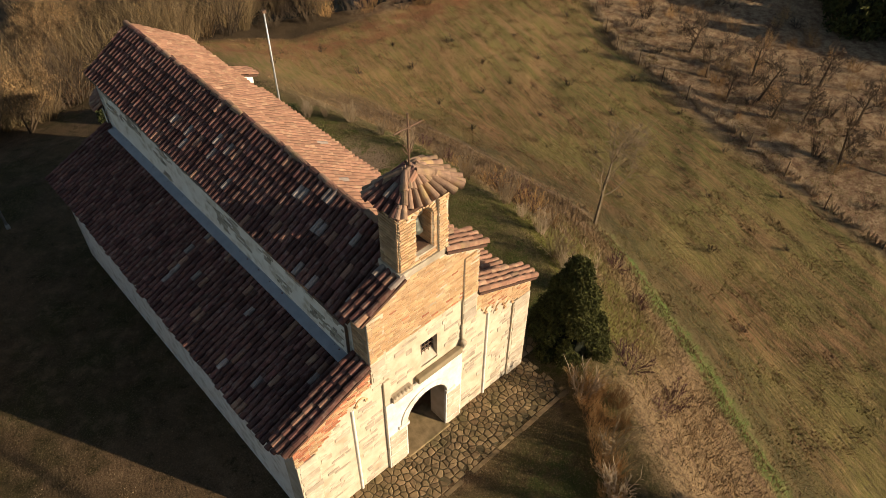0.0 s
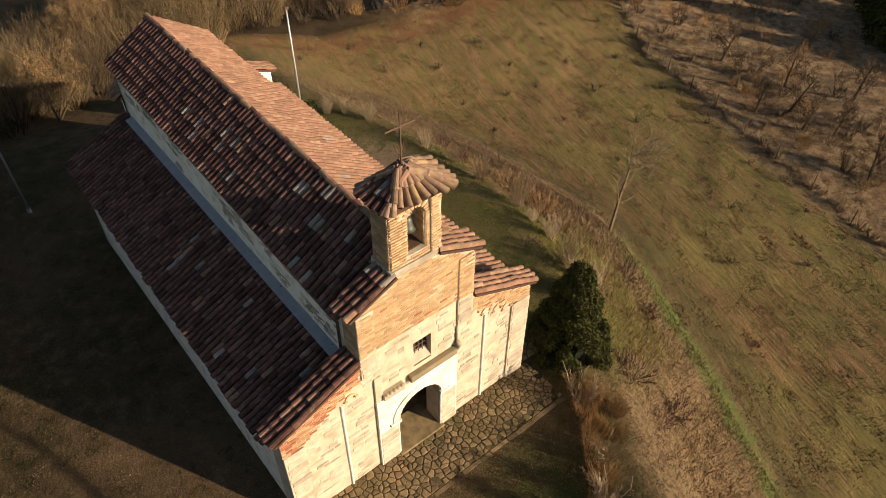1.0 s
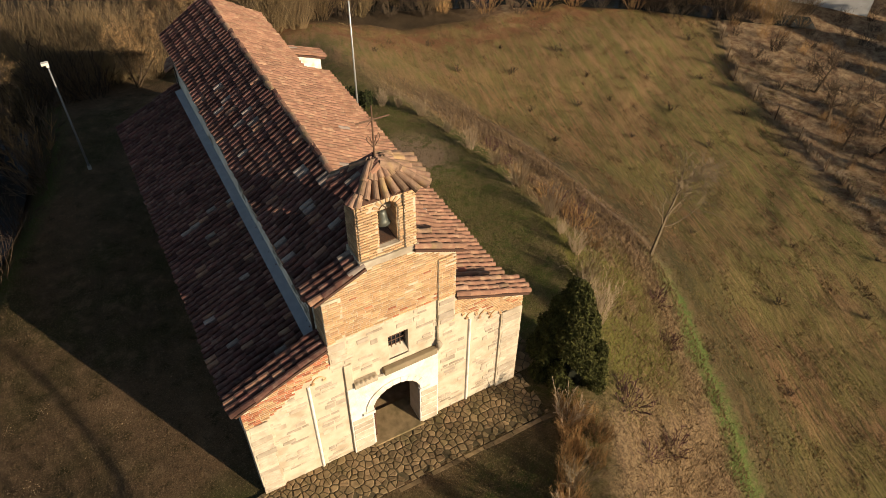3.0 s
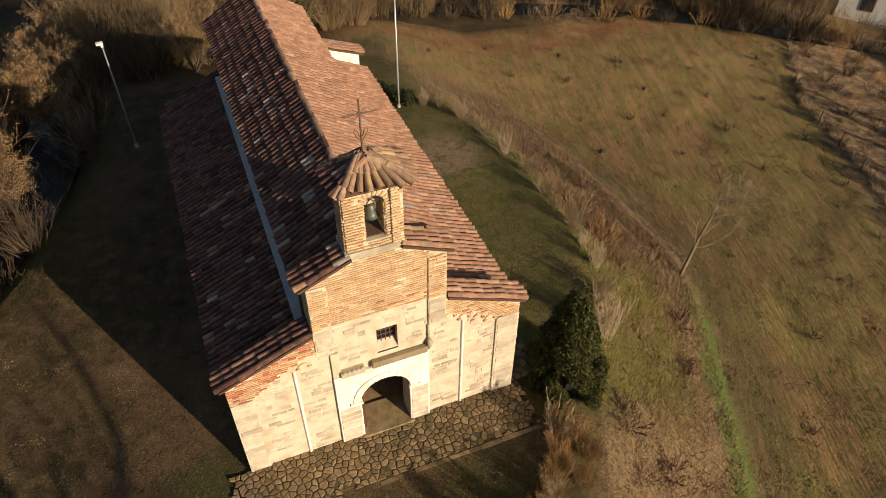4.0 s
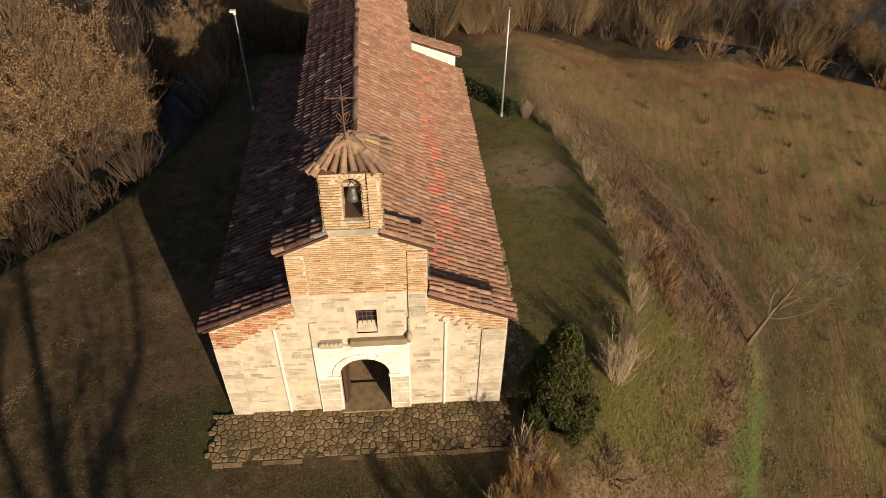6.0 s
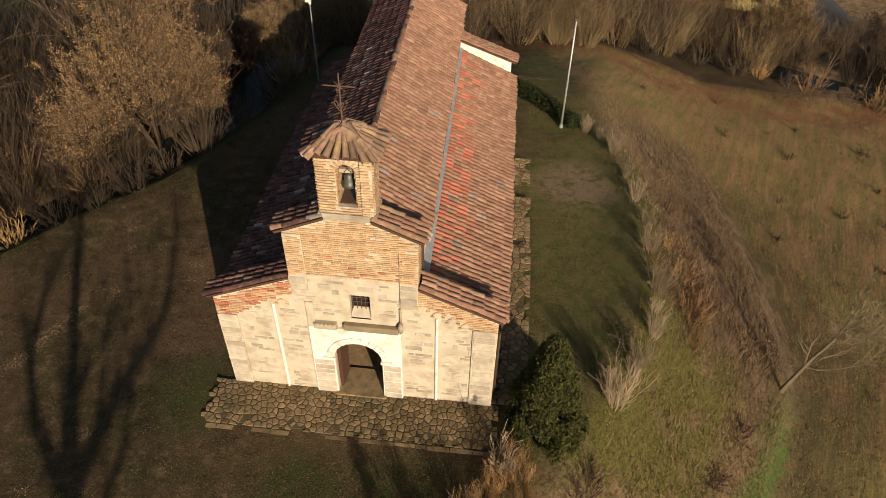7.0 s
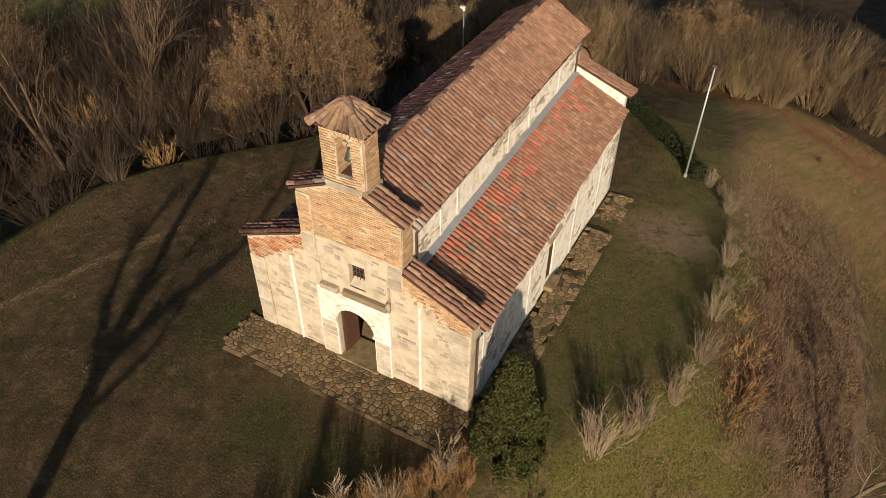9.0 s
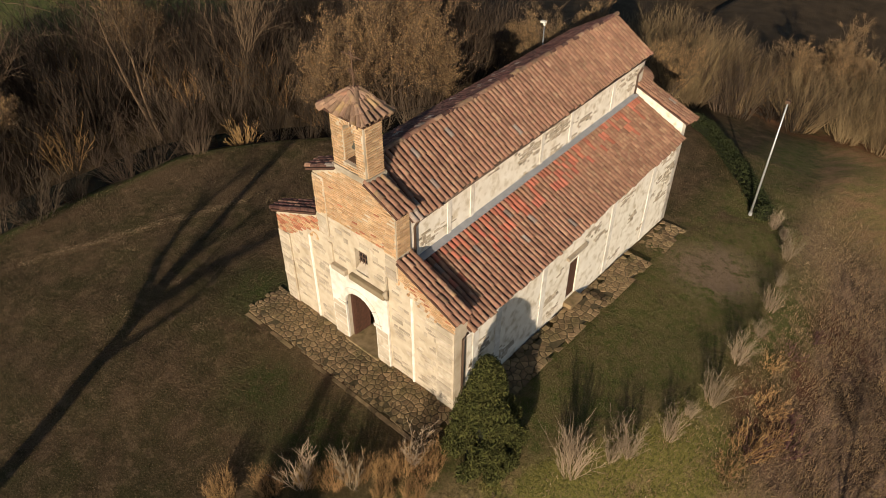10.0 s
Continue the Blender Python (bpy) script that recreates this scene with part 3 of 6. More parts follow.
tiled("aisle_roof", "sunlit clay-tiled aisle roof with redder tiles near its top", at(1.8, Y0, 4.3), at(1.8, LENGTH - 0.35, 4.74), at(4.2, Y0, 3.22), at(4.2, LENGTH - 0.35, 3.68), warm, 3, newband=0.4)
tiled("aisle_roof", "shaded clay-tiled aisle roof, coloured darker for shade and lichen", at(-1.7, Y0, 4.34), at(-1.7, LENGTH + 0.2, 4.42), at(-4.15, Y0, 3.25), at(-4.15, LENGTH + 0.2, 3.3), dark, 4, joined=SHADETILES)
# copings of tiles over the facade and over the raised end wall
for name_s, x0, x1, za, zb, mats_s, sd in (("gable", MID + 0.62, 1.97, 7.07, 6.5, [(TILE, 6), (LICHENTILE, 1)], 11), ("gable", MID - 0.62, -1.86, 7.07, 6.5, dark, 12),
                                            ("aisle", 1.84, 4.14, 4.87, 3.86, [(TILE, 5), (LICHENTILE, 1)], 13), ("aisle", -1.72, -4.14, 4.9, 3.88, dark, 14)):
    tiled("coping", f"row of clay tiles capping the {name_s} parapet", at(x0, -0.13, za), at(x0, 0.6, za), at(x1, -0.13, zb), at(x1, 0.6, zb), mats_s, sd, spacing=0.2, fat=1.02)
tiled("coping", "clay-tiled cap of the raised end wall", at(1.5, LENGTH - 0.38, 5.26), at(1.5, LENGTH + 0.5, 5.18), at(4.2, LENGTH - 0.38, 4.3), at(4.2, LENGTH + 0.5, 4.22), warm, 15)
# ridge row
ridge = Mesh()
rng = random.Random(5)
y = Y0
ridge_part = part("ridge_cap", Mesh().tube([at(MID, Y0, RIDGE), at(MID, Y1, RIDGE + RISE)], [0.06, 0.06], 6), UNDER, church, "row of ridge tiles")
while y < Y1 - 0.3:
    ob = new("ridge_tile", tile_shape(rng.choice([TILE, SHADETILE, LICHENTILE]), rng))
    ob.parent = ridge_part
    ob.matrix_local = pose(lean(MID, y), y, RIDGE + RISE * (y - Y0) / (Y1 - Y0) + 0.03, rng.uniform(-4, 4), rng.uniform(-3, 0), 90 + rng.uniform(-3, 3)) @ Matrix.Diagonal((1, 1.15, 1.2, 1))
    y += 0.36
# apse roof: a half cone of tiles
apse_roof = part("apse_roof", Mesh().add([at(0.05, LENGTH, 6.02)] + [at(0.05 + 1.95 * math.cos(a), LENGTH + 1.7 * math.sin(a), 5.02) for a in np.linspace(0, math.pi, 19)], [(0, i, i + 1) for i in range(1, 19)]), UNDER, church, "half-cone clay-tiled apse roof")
for k in range(26):
    a = math.pi * (k + 0.5) / 26
    tip, foot = Vector(at(0.05, LENGTH, 6.07)), Vector(at(0.05 + 2.0 * math.cos(a), LENGTH + 1.75 * math.sin(a), 5.04))
    d = (foot - tip).normalized()
    across = Vector((-math.sin(a), math.cos(a), 0))
    nn = d.cross(across)
    if nn.z < 0:
        nn = -nn
    for r in range(2 if k % 2 else 5):
        mat4 = Matrix((d, nn.cross(d), nn)).transposed().to_4x4()
        mat4.translation = foot - d * (0.38 + 0.35 * r) + nn * 0.02
        ob = new("roof_tile", tile_shape(TILE, rng))
        ob.parent, ob.matrix_local = apse_roof, mat4
# lead strips along the clerestory
for x0, x1, sg in ((1.76, 1.98, 1), (-1.66, -1.94, -1)):
    prof = [(x0, 4.46), (x0 + sg * 0.02, 4.46), (x0 + sg * 0.025, 4.44), (x1, 4.4), (x1, 4.375), (x0, 4.38)]
    m = Mesh().add([at(px, yy, pz + (0.43 if sg > 0 else 0.08) * yy / LENGTH) for yy in (0.62, LENGTH - 0.4) for px, pz in prof], [(i, (i + 1) % 6, 6 + (i + 1) % 6, 6 + i) for i in range(6)] + [tuple(range(6)), tuple(range(6, 12))])
    part("flashing", m, LEAD, church, "grey lead flashing strip along the clerestory")

# ---- belfry ----
belfry = part("belfry", Mesh().plate([(-0.6, 6.9), (0.74, 6.9), (0.74, 8.8), (-0.6, 8.8)], [BELL_HOLE], 0.02, 0.64), MORTAR, church, "brick bell gable with an arched opening")
part("belfry_base", Mesh().box(-0.66, 0.8, -0.05, 0.7, 6.98, 7.17), STONE, belfry, "projecting stone course")
part("belfry_sill", Mesh().box(-0.2, 0.4, -0.03, 0.66, 7.36, 7.41), STONE, belfry, "stone sill of the bell opening")
part("belfry_cornice", Mesh().box(-0.66, 0.8, -0.06, 0.7, 8.8, 8.92), MORTAR, belfry)
EX0, EX1, EY0, EY1, EZ, AX, AY, AZ = -0.78, 0.96, -0.2, 0.84, 8.95, 0.06, 0.36, 9.42
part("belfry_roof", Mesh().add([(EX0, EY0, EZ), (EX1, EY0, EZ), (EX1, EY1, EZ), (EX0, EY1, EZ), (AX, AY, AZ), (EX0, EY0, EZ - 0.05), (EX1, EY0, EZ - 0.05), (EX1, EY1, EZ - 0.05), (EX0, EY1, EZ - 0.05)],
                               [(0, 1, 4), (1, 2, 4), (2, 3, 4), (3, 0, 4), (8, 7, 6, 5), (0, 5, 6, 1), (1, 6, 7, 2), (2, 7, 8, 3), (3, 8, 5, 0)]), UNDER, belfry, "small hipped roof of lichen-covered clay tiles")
belfry_roof = belfry.children[-1]

# ---- facade masonry, piece by piece ----
def block_data(name, mat, seed, chips=0.26):
    """A unit block whose long edges are worn, -0.5 to 0.5 each way."""
    r = random.Random(seed)
    m = Mesh().box(-0.5, 0.5, -0.5, 0.5, -0.5, 0.5)
    m.v = [(x * (1 - (chips * r.random() * 0.5 if y < 0 else 0)), y, z * (1 - (chips * r.random() if y < 0 else 0))) for x, y, z in m.v]
    return m.data(name, mat)


STONE_MANY = material("sandstone blocks", (0.5, 0.425, 0.32), vary=0.22, scale=6.0, second=(0.35, 0.285, 0.2), stain=(0.27, 0.21, 0.14), stain_amount=0.5, bump=0.5, fine=22, islands=True)
STONES = [block_data("stone_block", STONE, k) for k in range(5)]
RUBBLES = [block_data("rubble_stone", RUBBLE, k + 9, 0.5) for k in range(5)]
BRICKS = [block_data("brick", BRICK, k + 20, 0.15) for k in range(4)]
REDS = [block_data("brick", REDBRICK, k + 30, 0.15) for k in range(3)]


def piece(name, data, parent, centre, size, turn=(0, 0, 0)):
    ob = new(name, data)
    ob.parent = parent
    x, y, z = centre
    ob.matrix_local = pose(lean(x, y), y, z, *turn) @ Matrix.Diagonal((*size, 1))
    return ob


def coping_line(x):
    """The height of the facade's top edge at x."""
    if -1.68 <= x <= 1.8:
        return 7.2 - 0.443 * abs(x - MID)
    return TOP_AISLE - 0.477 * (x - 1.8) if x > 0 else TOP_AISLE - 0.453 * (-1.68 - x)


def in_door(x0, x1, z0, z1, grow=0.0):
    if x1 < -0.7 - grow or x0 > 0.71 + grow or z0 > 2.42 + grow:
        return False
    if z0 < 1.72:
        return True
    reach = 0.705 + grow
    return min(abs(x0), abs(x1)) if x0 * x1 > 0 else 0 < math.sqrt(max(0, reach ** 2 - (z0 - 1.72) ** 2))


rng = random.Random(21)
count = 0
more_stones = Mesh()
z = 0.06
while z < 4.92:
    h = rng.choice((0.1, 0.12, 0.14, 0.16, 0.2))
    x = -4.0
    while x < 4.0:
        w = rng.uniform(0.16, 0.52)
        x0, x1, z0, z1 = x, min(x + w, 4.0), z, z + h
        x += w + 0.02
        mid = (x0 + x1) / 2
        if x1 - x0 < 0.14:
            continue
        band = 0.0 if -1.68 < mid < 1.8 else (0.62 if mid > 0 else 0.85 + 0.3 * math.sin(mid * 3))
        if z1 > min(coping_line(x0), coping_line(x1)) - band - 0.02 or z1 > 4.98:
            continue
        if x1 > -1.36 and x0 < 1.31 and z0 < 3.32:
            continue
        if x1 > -0.22 and x0 < 0.58 and z1 > 3.36 and z0 < 4.42:
            continue
        if any(x0 < c + 0.08 and x1 > c - 0.08 for c in (-2.3, 2.3)) and z1 < 3.75:
            continue
        if rng.random() < 0.3 + 0.3 * math.sin(mid * 1.7 + z * 1.3) ** 2:
            continue
        proud = 0.012 + rng.uniform(0, 0.02)
        if count < 300:
            piece("stone_block", rng.choice(STONES), facade_wall, (mid, -0.002, (z0 + z1) / 2), (x1 - x0 - rng.uniform(0, 0.03), proud, h - rng.uniform(0.02, 0.045)), (0, rng.uniform(-1.6, 1.6), 0))
        else:
            more_stones.box(x0 + 0.01, x1 - 0.01, -proud / 2, 0.004, z0 + 0.012, z1 - 0.012)
        count += 1
    z += h + 0.004

tagged(part("more_stone_blocks", more_stones, STONE_MANY, facade_wall, "the other sandstone blocks"), kind="stuff")
# brick gable and the brick bands under the aisle copings
gable = part("brick_gable", Mesh().plate([(-1.68, 4.97), (1.8, 4.97), (1.8, 6.43), (MID, 7.2), (-1.68, 6.43)], [], -0.012, 0.0), MORTAR, church, "orange brick gable with wide pale joints")


def lay_bricks(parent, x0, x1, z0, z1, inside, y=-0.016, limit=300, course=0.088, length=0.25, reds=0.0, seed=3):
    r = random.Random(seed)
    n, k, z = 0, 0, z0
    rest = Mesh()
    while z < z1:
        x = x0 - (length / 2 if k % 2 else 0)
        while x < x1:
            w = length * r.uniform(0.82, 1.08) * (0.5 if r.random() < 0.16 else 1)
            a, b = max(x, x0), min(x + w, x1)
            x += w + 0.016
            if b - a > 0.06 and inside(a, b, z, z + course) and r.random() > 0.02:
                hh, proud = course - 0.38 * course + r.uniform(-0.006, 0.006), r.uniform(0, 0.012)
                c = ((a + b) / 2, y - proud / 2, z + course / 2 + r.uniform(-0.004, 0.004))
                if n < limit:
                    piece("brick", r.choice(REDS if r.random() < reds else BRICKS), parent, c, (b - a, 0.02 + proud, hh), (0, r.uniform(-0.7, 0.7), 0))
                else:
                    rest.box(c[0] - (b - a) / 2, c[0] + (b - a) / 2, c[1] - 0.01 - proud / 2, c[1] + 0.01, c[2] - hh / 2, c[2] + hh / 2)
                n += 1
        z, k = z + course, k + 1
    if rest.v:
        tagged(part("more_bricks", rest, BRICK_MANY, parent, "the other bricks of the wall"), kind="stuff")


BRICK_MANY = material("old orange bricks", (0.5, 0.335, 0.18), vary=0.24, scale=7.0, second=(0.42, 0.25, 0.125), stain=(0.5, 0.38, 0.24), stain_scale=2.2, stain_amount=0.5, bump=0.4, fine=40, islands=True)
lay_bricks(gable, -1.68, 1.8, 4.98, 7.2, lambda a, b, z0, z1: z1 < min(coping_line(a), coping_line(b)) - 0.01 and not (b > -0.66 and a < 0.8 and z1 > 6.98), y=-0.02, reds=0.05, course=0.068, length=0.21)
band_r = part("brick_band", Mesh().plate([(1.8, 4.2), (4.0, 3.16), (4.0, LOW_AISLE - 0.01), (1.8, TOP_AISLE - 0.01)], [], -0.01, 0.0), MORTAR, church, "band of orange brick under the aisle coping")
lay_bricks(band_r, 1.8, 4.0, 3.16, 4.8, lambda a, b, z0, z1: z1 < min(coping_line(a), coping_line(b)) - 0.02 and z0 > 4.2 - 0.473 * (b - 1.8), y=-0.018, reds=0.1, seed=5, course=0.068, length=0.21)
band_l = part("brick_band", Mesh().plate([(-1.68, 4.15), (-2.6, 3.75), (-3.1, 3.3), (-4.0, 2.95), (-4.0, LOW_AISLE - 0.01), (-1.68, TOP_AISLE - 0.01)], [], -0.01, 0.0), MORTAR, church, "band of worn red and orange brick under the aisle coping")
lay_bricks(band_l, -4.0, -1.68, 2.9, 4.8, lambda a, b, z0, z1: z1 < min(coping_line(a), coping_line(b)) - 0.02 and z0 > np.interp((a + b) / 2, (-4, -3.1, -2.6, -1.68), (2.95, 3.3, 3.75, 4.15)), y=-0.018, reds=0.55, seed=6, course=0.068, length=0.21)

for sx in (-1, 1):
    r2 = random.Random(90 + sx)
    z, k = 4.98, 0
    while z < 6.36:
        for y0, y1 in (((0.0, 0.24), (0.256, 0.5)) if k % 2 else ((0.0, 0.11), (0.126, 0.37), (0.386, 0.5))):
            piece("brick", r2.choice(BRICKS), gable, (1.8 if sx > 0 else -1.68, (y0 + y1) / 2, z + 0.034), (0.03 + r2.uniform(0, 0.016), y1 - y0, 0.046))
        z, k = z + 0.068, k + 1
# corner strips, half-columns, portal
for x0, x1, z0, z1, mt in ((1.3, 1.8, 4.0, 6.38, MORTAR), (-1.68, -1.2, 4.2, 6.4, MORTAR), (3.3, 4.0, -0.3, 3.35, MORTAR), (-4.0, -3.42, -0.3, 3.1, MORTAR)):
    strip = bevel(part("corner_strip", Mesh().box(x0, x1, -0.06, 0.0, z0, z1), mt, church, "flat projecting corner strip"), 0.015)
    if z1 > 6:
        lay_bricks(strip, x0 + 0.01, x1 - 0.01, 4.98, 6.36, lambda a, b, c, d: d < coping_line(b if b > 0 else a) - 0.03, y=-0.066, seed=int(x0 * 10) + 40, course=0.068, length=0.21)
    r2 = random.Random(int(z0 * 10 + x0 * 7))
    zz = max(z0, 0.0) + 0.03
    while zz < min(z1, 4.95) - 0.2:
        hh = r2.uniform(0.16, 0.3)
        piece("stone_block", r2.choice(STONES), strip, ((x0 + x1) / 2 + r2.uniform(-0.03, 0.03), -0.062, zz + hh / 2), ((x1 - x0) * r2.uniform(0.8, 0.97), 0.016 + r2.uniform(0, 0.016), hh - 0.02), (0, r2.uniform(-0.5, 0.5), 0))
        zz += hh
for x, zt in ((2.3, 3.72), (-2.3, 3.72)):
    m = Mesh()
    ang = np.linspace(0, math.pi, 9)
    m.add([(x - 0.045 * math.cos(a), -0.06 * math.sin(a), z) for z in (0.0, zt) for a in ang], [(i, i + 1, i + 10, i + 9) for i in range(8)] + [tuple(range(9, 18))])
    part("half_column", m, WHITE, church, "slender pale half-column")
portal = Mesh().plate([(-1.36, -0.05), (-0.7, -0.05)] + DOOR[1:-1] + [(0.71, -0.05), (1.3, -0.05), (1.3, 2.98), (-1.36, 2.98)], [], -0.09, 0.0)
portal_ob = bevel(part("portal", portal, WHITE, church, "whitewashed stone portal round the arched doorway"), 0.02)
aa = np.linspace(0.02, math.pi - 0.02, 12)
for i in range(11):
    a0, a1 = aa[i] + 0.008, aa[i + 1] - 0.008
    pts = [(0.005 - r * math.cos(a), 1.72 + r * math.sin(a)) for r, a in ((0.72, a0), (0.93, a0), (0.93, a1), (0.72, a1))]
    part("arch_stone", Mesh().plate(pts, [], -0.125, -0.085), WHITE, portal_ob)
for x in (-0.84, 0.85):
    part("impost", Mesh().box(x - 0.17, x + 0.17, -0.15, -0.06, 1.62, 1.74), WHITE, portal_ob, "pale impost stone")
for x0, x1 in ((-1.34, -0.72), (0.73, 1.28)):
    r2 = random.Random(int(x0 * 100))
    zz = 0.02
    while zz < 1.5:
        hh = r2.uniform(0.2, 0.34)
        piece("stone_block", r2.choice(STONES), portal_ob, ((x0 + x1) / 2, -0.092, zz + hh / 2), (x1 - x0 - 0.03, 0.02, hh - 0.015))
        zz += hh
bevel(part("ledge", Mesh().box(-0.32, 1.24, -0.17, 0.0, 3.02, 3.24), LEDGE, church, "worn projecting stone ledge over the portal"), 0.03)
carved = Mesh().box(-1.16, -0.52, -0.16, 0.0, 2.99, 3.2)
for k in range(5):
    carved.lathe([(0.0, 0.03), (0.045, 0.02), (0.06, 0.0), (0.05, -0.02)], (-1.08 + 0.12 * k, -0.15, 3.19), 8)
bevel(part("carved_block", carved, RUBBLE, church, "grey carved stone block"), 0.012)
bevel(part("pilaster", Mesh().box(-1.36, -1.14, -0.07, 0.0, 2.98, 3.95), MORTAR, church, "flat pale pilaster above the portal"), 0.02)
for x in (1.3,):
    m = Mesh().tube([(x, -0.05, 3.05), (x, -0.1, 3.2), (x, -0.14, 3.34), (x, -0.05, 3.42)], [0.05, 0.07, 0.09, 0.05], 8).tube([(x, -0.04, 3.42), (x, -0.04, 3.98)], [0.04, 0.035], 7)
    part("corbel", m, RUBBLE, church, "grey carved corbel with a short shaft", smooth=True)
for x, z in [(q, coping_line(q) - 0.62) for q in (1.52, 1.93, 2.34, 2.75, 3.12)] + [(-2.02, 3.92)]:
    m = Mesh()
    for r0, r1, y0 in ((0.12, 0.16, -0.02),):
        pts = [(x - r1 * math.cos(a), z - 0.14 + r1 * math.sin(a)) for a in np.linspace(0, math.pi, 9)] + [(x + r0 * math.cos(a), z - 0.14 + r0 * math.sin(a)) for a in np.linspace(0, math.pi, 9)]
        m.plate(pts, [], y0 - 0.01, 0.0)
    m.box(x - 0.19, x - 0.11, -0.06, 0, z - 0.19, z - 0.13).box(x + 0.11, x + 0.19, -0.06, 0, z - 0.19, z - 0.13)
    part("hanging_arch", m, BRICK, church, "small hanging arch below the cornice")

# window with its grille
window = part("window", Mesh().add([(-0.1, 0.0, 3.45), (0.46, 0.0, 3.45), (0.42, 0.2, 3.72), (-0.06, 0.2, 3.72), (-0.1, 0.0, 3.4), (0.46, 0.0, 3.4), (0.42, 0.2, 3.4), (-0.06, 0.2, 3.4)],
                                   [(0, 1, 2, 3), (0, 4, 5, 1), (1, 5, 6, 2), (2, 6, 7, 3), (3, 7, 4, 0)]), STONE, church, "small barred window with a sloping stone sill")
glass = material("dark window glass", (0.02, 0.02, 0.025), scale=3, second=(0.03, 0.03, 0.03), rough=0.15, bump=0)
part("pane", Mesh().box(-0.1, 0.46, 0.2, 0.22, 3.6, 4.34), glass, window)
for k in range(5):
    part("bar", Mesh().tube([(-0.06 + 0.12 * k, 0.16, 3.6), (-0.06 + 0.12 * k, 0.16, 4.34)], [0.013, 0.013], 6), IRON, window)
for z in (3.75, 3.92, 4.09, 4.25):
    part("bar", Mesh().tube([(-0.12, 0.16, z), (0.48, 0.16, z)], [0.013, 0.013], 6), IRON, window)

# doorway: threshold and an open boarded leaf inside
bevel(part("threshold", Mesh().box(-0.78, 0.8, -0.2, 0.9, -0.1, 0.07), PAVE, church, "worn stone threshold slab"), 0.025)
leaf_door = part("door", Mesh().box(0, 0.7, -0.03, 0.03, 0.1, 2.3), WOOD, church, "red-brown boarded door leaf standing open")
leaf_door.matrix_local = pose(-0.63, 0.1, 0, 0, 0, 86)
for k in range(5):
    ob = part("board", Mesh().box(0.01 + 0.138 * k, 0.14 + 0.138 * k, -0.045, -0.03, 0.12, 2.28), WOOD, leaf_door)
part("handle", Mesh().tube([(0.6, -0.05, 1.05), (0.6, -0.1, 1.08), (0.6, -0.1, 1.2), (0.6, -0.05, 1.23)], [0.012] * 4, 6), IRON, leaf_door)
inner = part("inner_door", Mesh().box(-1.1, 1.1, 2.15, 2.22, 0.02, 2.7), WOOD, church, "red-brown wooden inner porch wall")
for k in range(8):
    part("panel", Mesh().box(-1.08 + 0.272 * k, -0.83 + 0.272 * k, 2.125, 2.15, 0.05, 2.66), WOOD, inner)
# side door
sd = part("side_door", Mesh().box(3.88, 3.94, 6.25, 6.85, 0.25, 2.0).turned(warp), WOOD, church, "narrow dark wooden side door")
part("door_step", Mesh().box(3.9, 4.35, 6.15, 6.95, -0.1, 0.22).turned(warp), PAVE, church, "stone doorstep")
hood = Mesh().box(3.98, 4.12, 5.95, 7.15, 2.3, 2.42)
part("hood_mould", hood.turned(warp), STONE, church, "stone hood above the side door")

# ---- belfry masonry, roof tiles, bell and cross ----
def hole_clear(a, b, z0, z1, grow=0.015):
    return not (b > BELL_X0 - grow and a < BELL_X1 + grow and z1 > 7.36 and z0 < 8.66 + grow * 0.3) and not (z0 > 8.3 and b > -0.3 and a < 0.5)


for x0, x1, z0, z1, sd in ((-0.6, 0.74, 7.18, 7.36, 8), (-0.6, BELL_X0 - 0.012, 7.36, 8.42, 18), (BELL_X1 + 0.012, 0.46, 7.36, 8.42, 19), (-0.6, 0.46, 8.46, 8.72, 20)):
    lay_bricks(belfry, x0, x1, z0, z1, lambda a, b, c, d: d < 8.5 and c < 8.4 or min(math.hypot(q - 0.1, c - 8.38) for q in (a, b, min(max(0.1, a), b))) > 0.38, y=-0.006, course=0.08, length=0.2, seed=sd)
for k in range(9):
    a = math.pi * (k + 0.5) / 9
    ob = piece("arch_brick", BRICKS[k % 4], belfry, (0.1 - 0.31 * math.cos(a), 0.012, 8.38 + 0.31 * math.sin(a)), (0.06, 0.03, 0.15), (0, -90 + math.degrees(a), 0))
for sx in (-1, 1):
    wall_x = -0.6 if sx < 0 else 0.74
    r2 = random.Random(9 + sx)
    z, k = 7.18, 0
    while z < 8.76:
        for y0, y1 in (((0.03, 0.25), (0.27, 0.5), (0.52, 0.63)) if k % 2 else ((0.03, 0.13), (0.15, 0.38), (0.4, 0.63))):
            piece("brick", r2.choice(BRICKS), belfry, (wall_x + sx * 0.004, (y0 + y1) / 2, z + 0.034), (0.055 + r2.uniform(0, 0.025), y1 - y0, 0.05))
        z, k = z + 0.08, k + 1
# brick reveals inside the opening
for sx, jamb_x in ((1, BELL_X0), (-1, BELL_X1)):
    r2 = random.Random(40 + sx)
    z, k = 7.43, 0
    while z < 8.36:
        for y0, y1 in (((0.03, 0.22), (0.24, 0.43), (0.45, 0.63)) if k % 2 else ((0.03, 0.12), (0.14, 0.33), (0.35, 0.54), (0.56, 0.63))):
            piece("brick", r2.choice(BRICKS), belfry, (jamb_x + sx * 0.004, (y0 + y1) / 2, z + 0.034), (0.03 + r2.uniform(0, 0.025), y1 - y0, 0.05))
        z, k = z + 0.08, k + 1
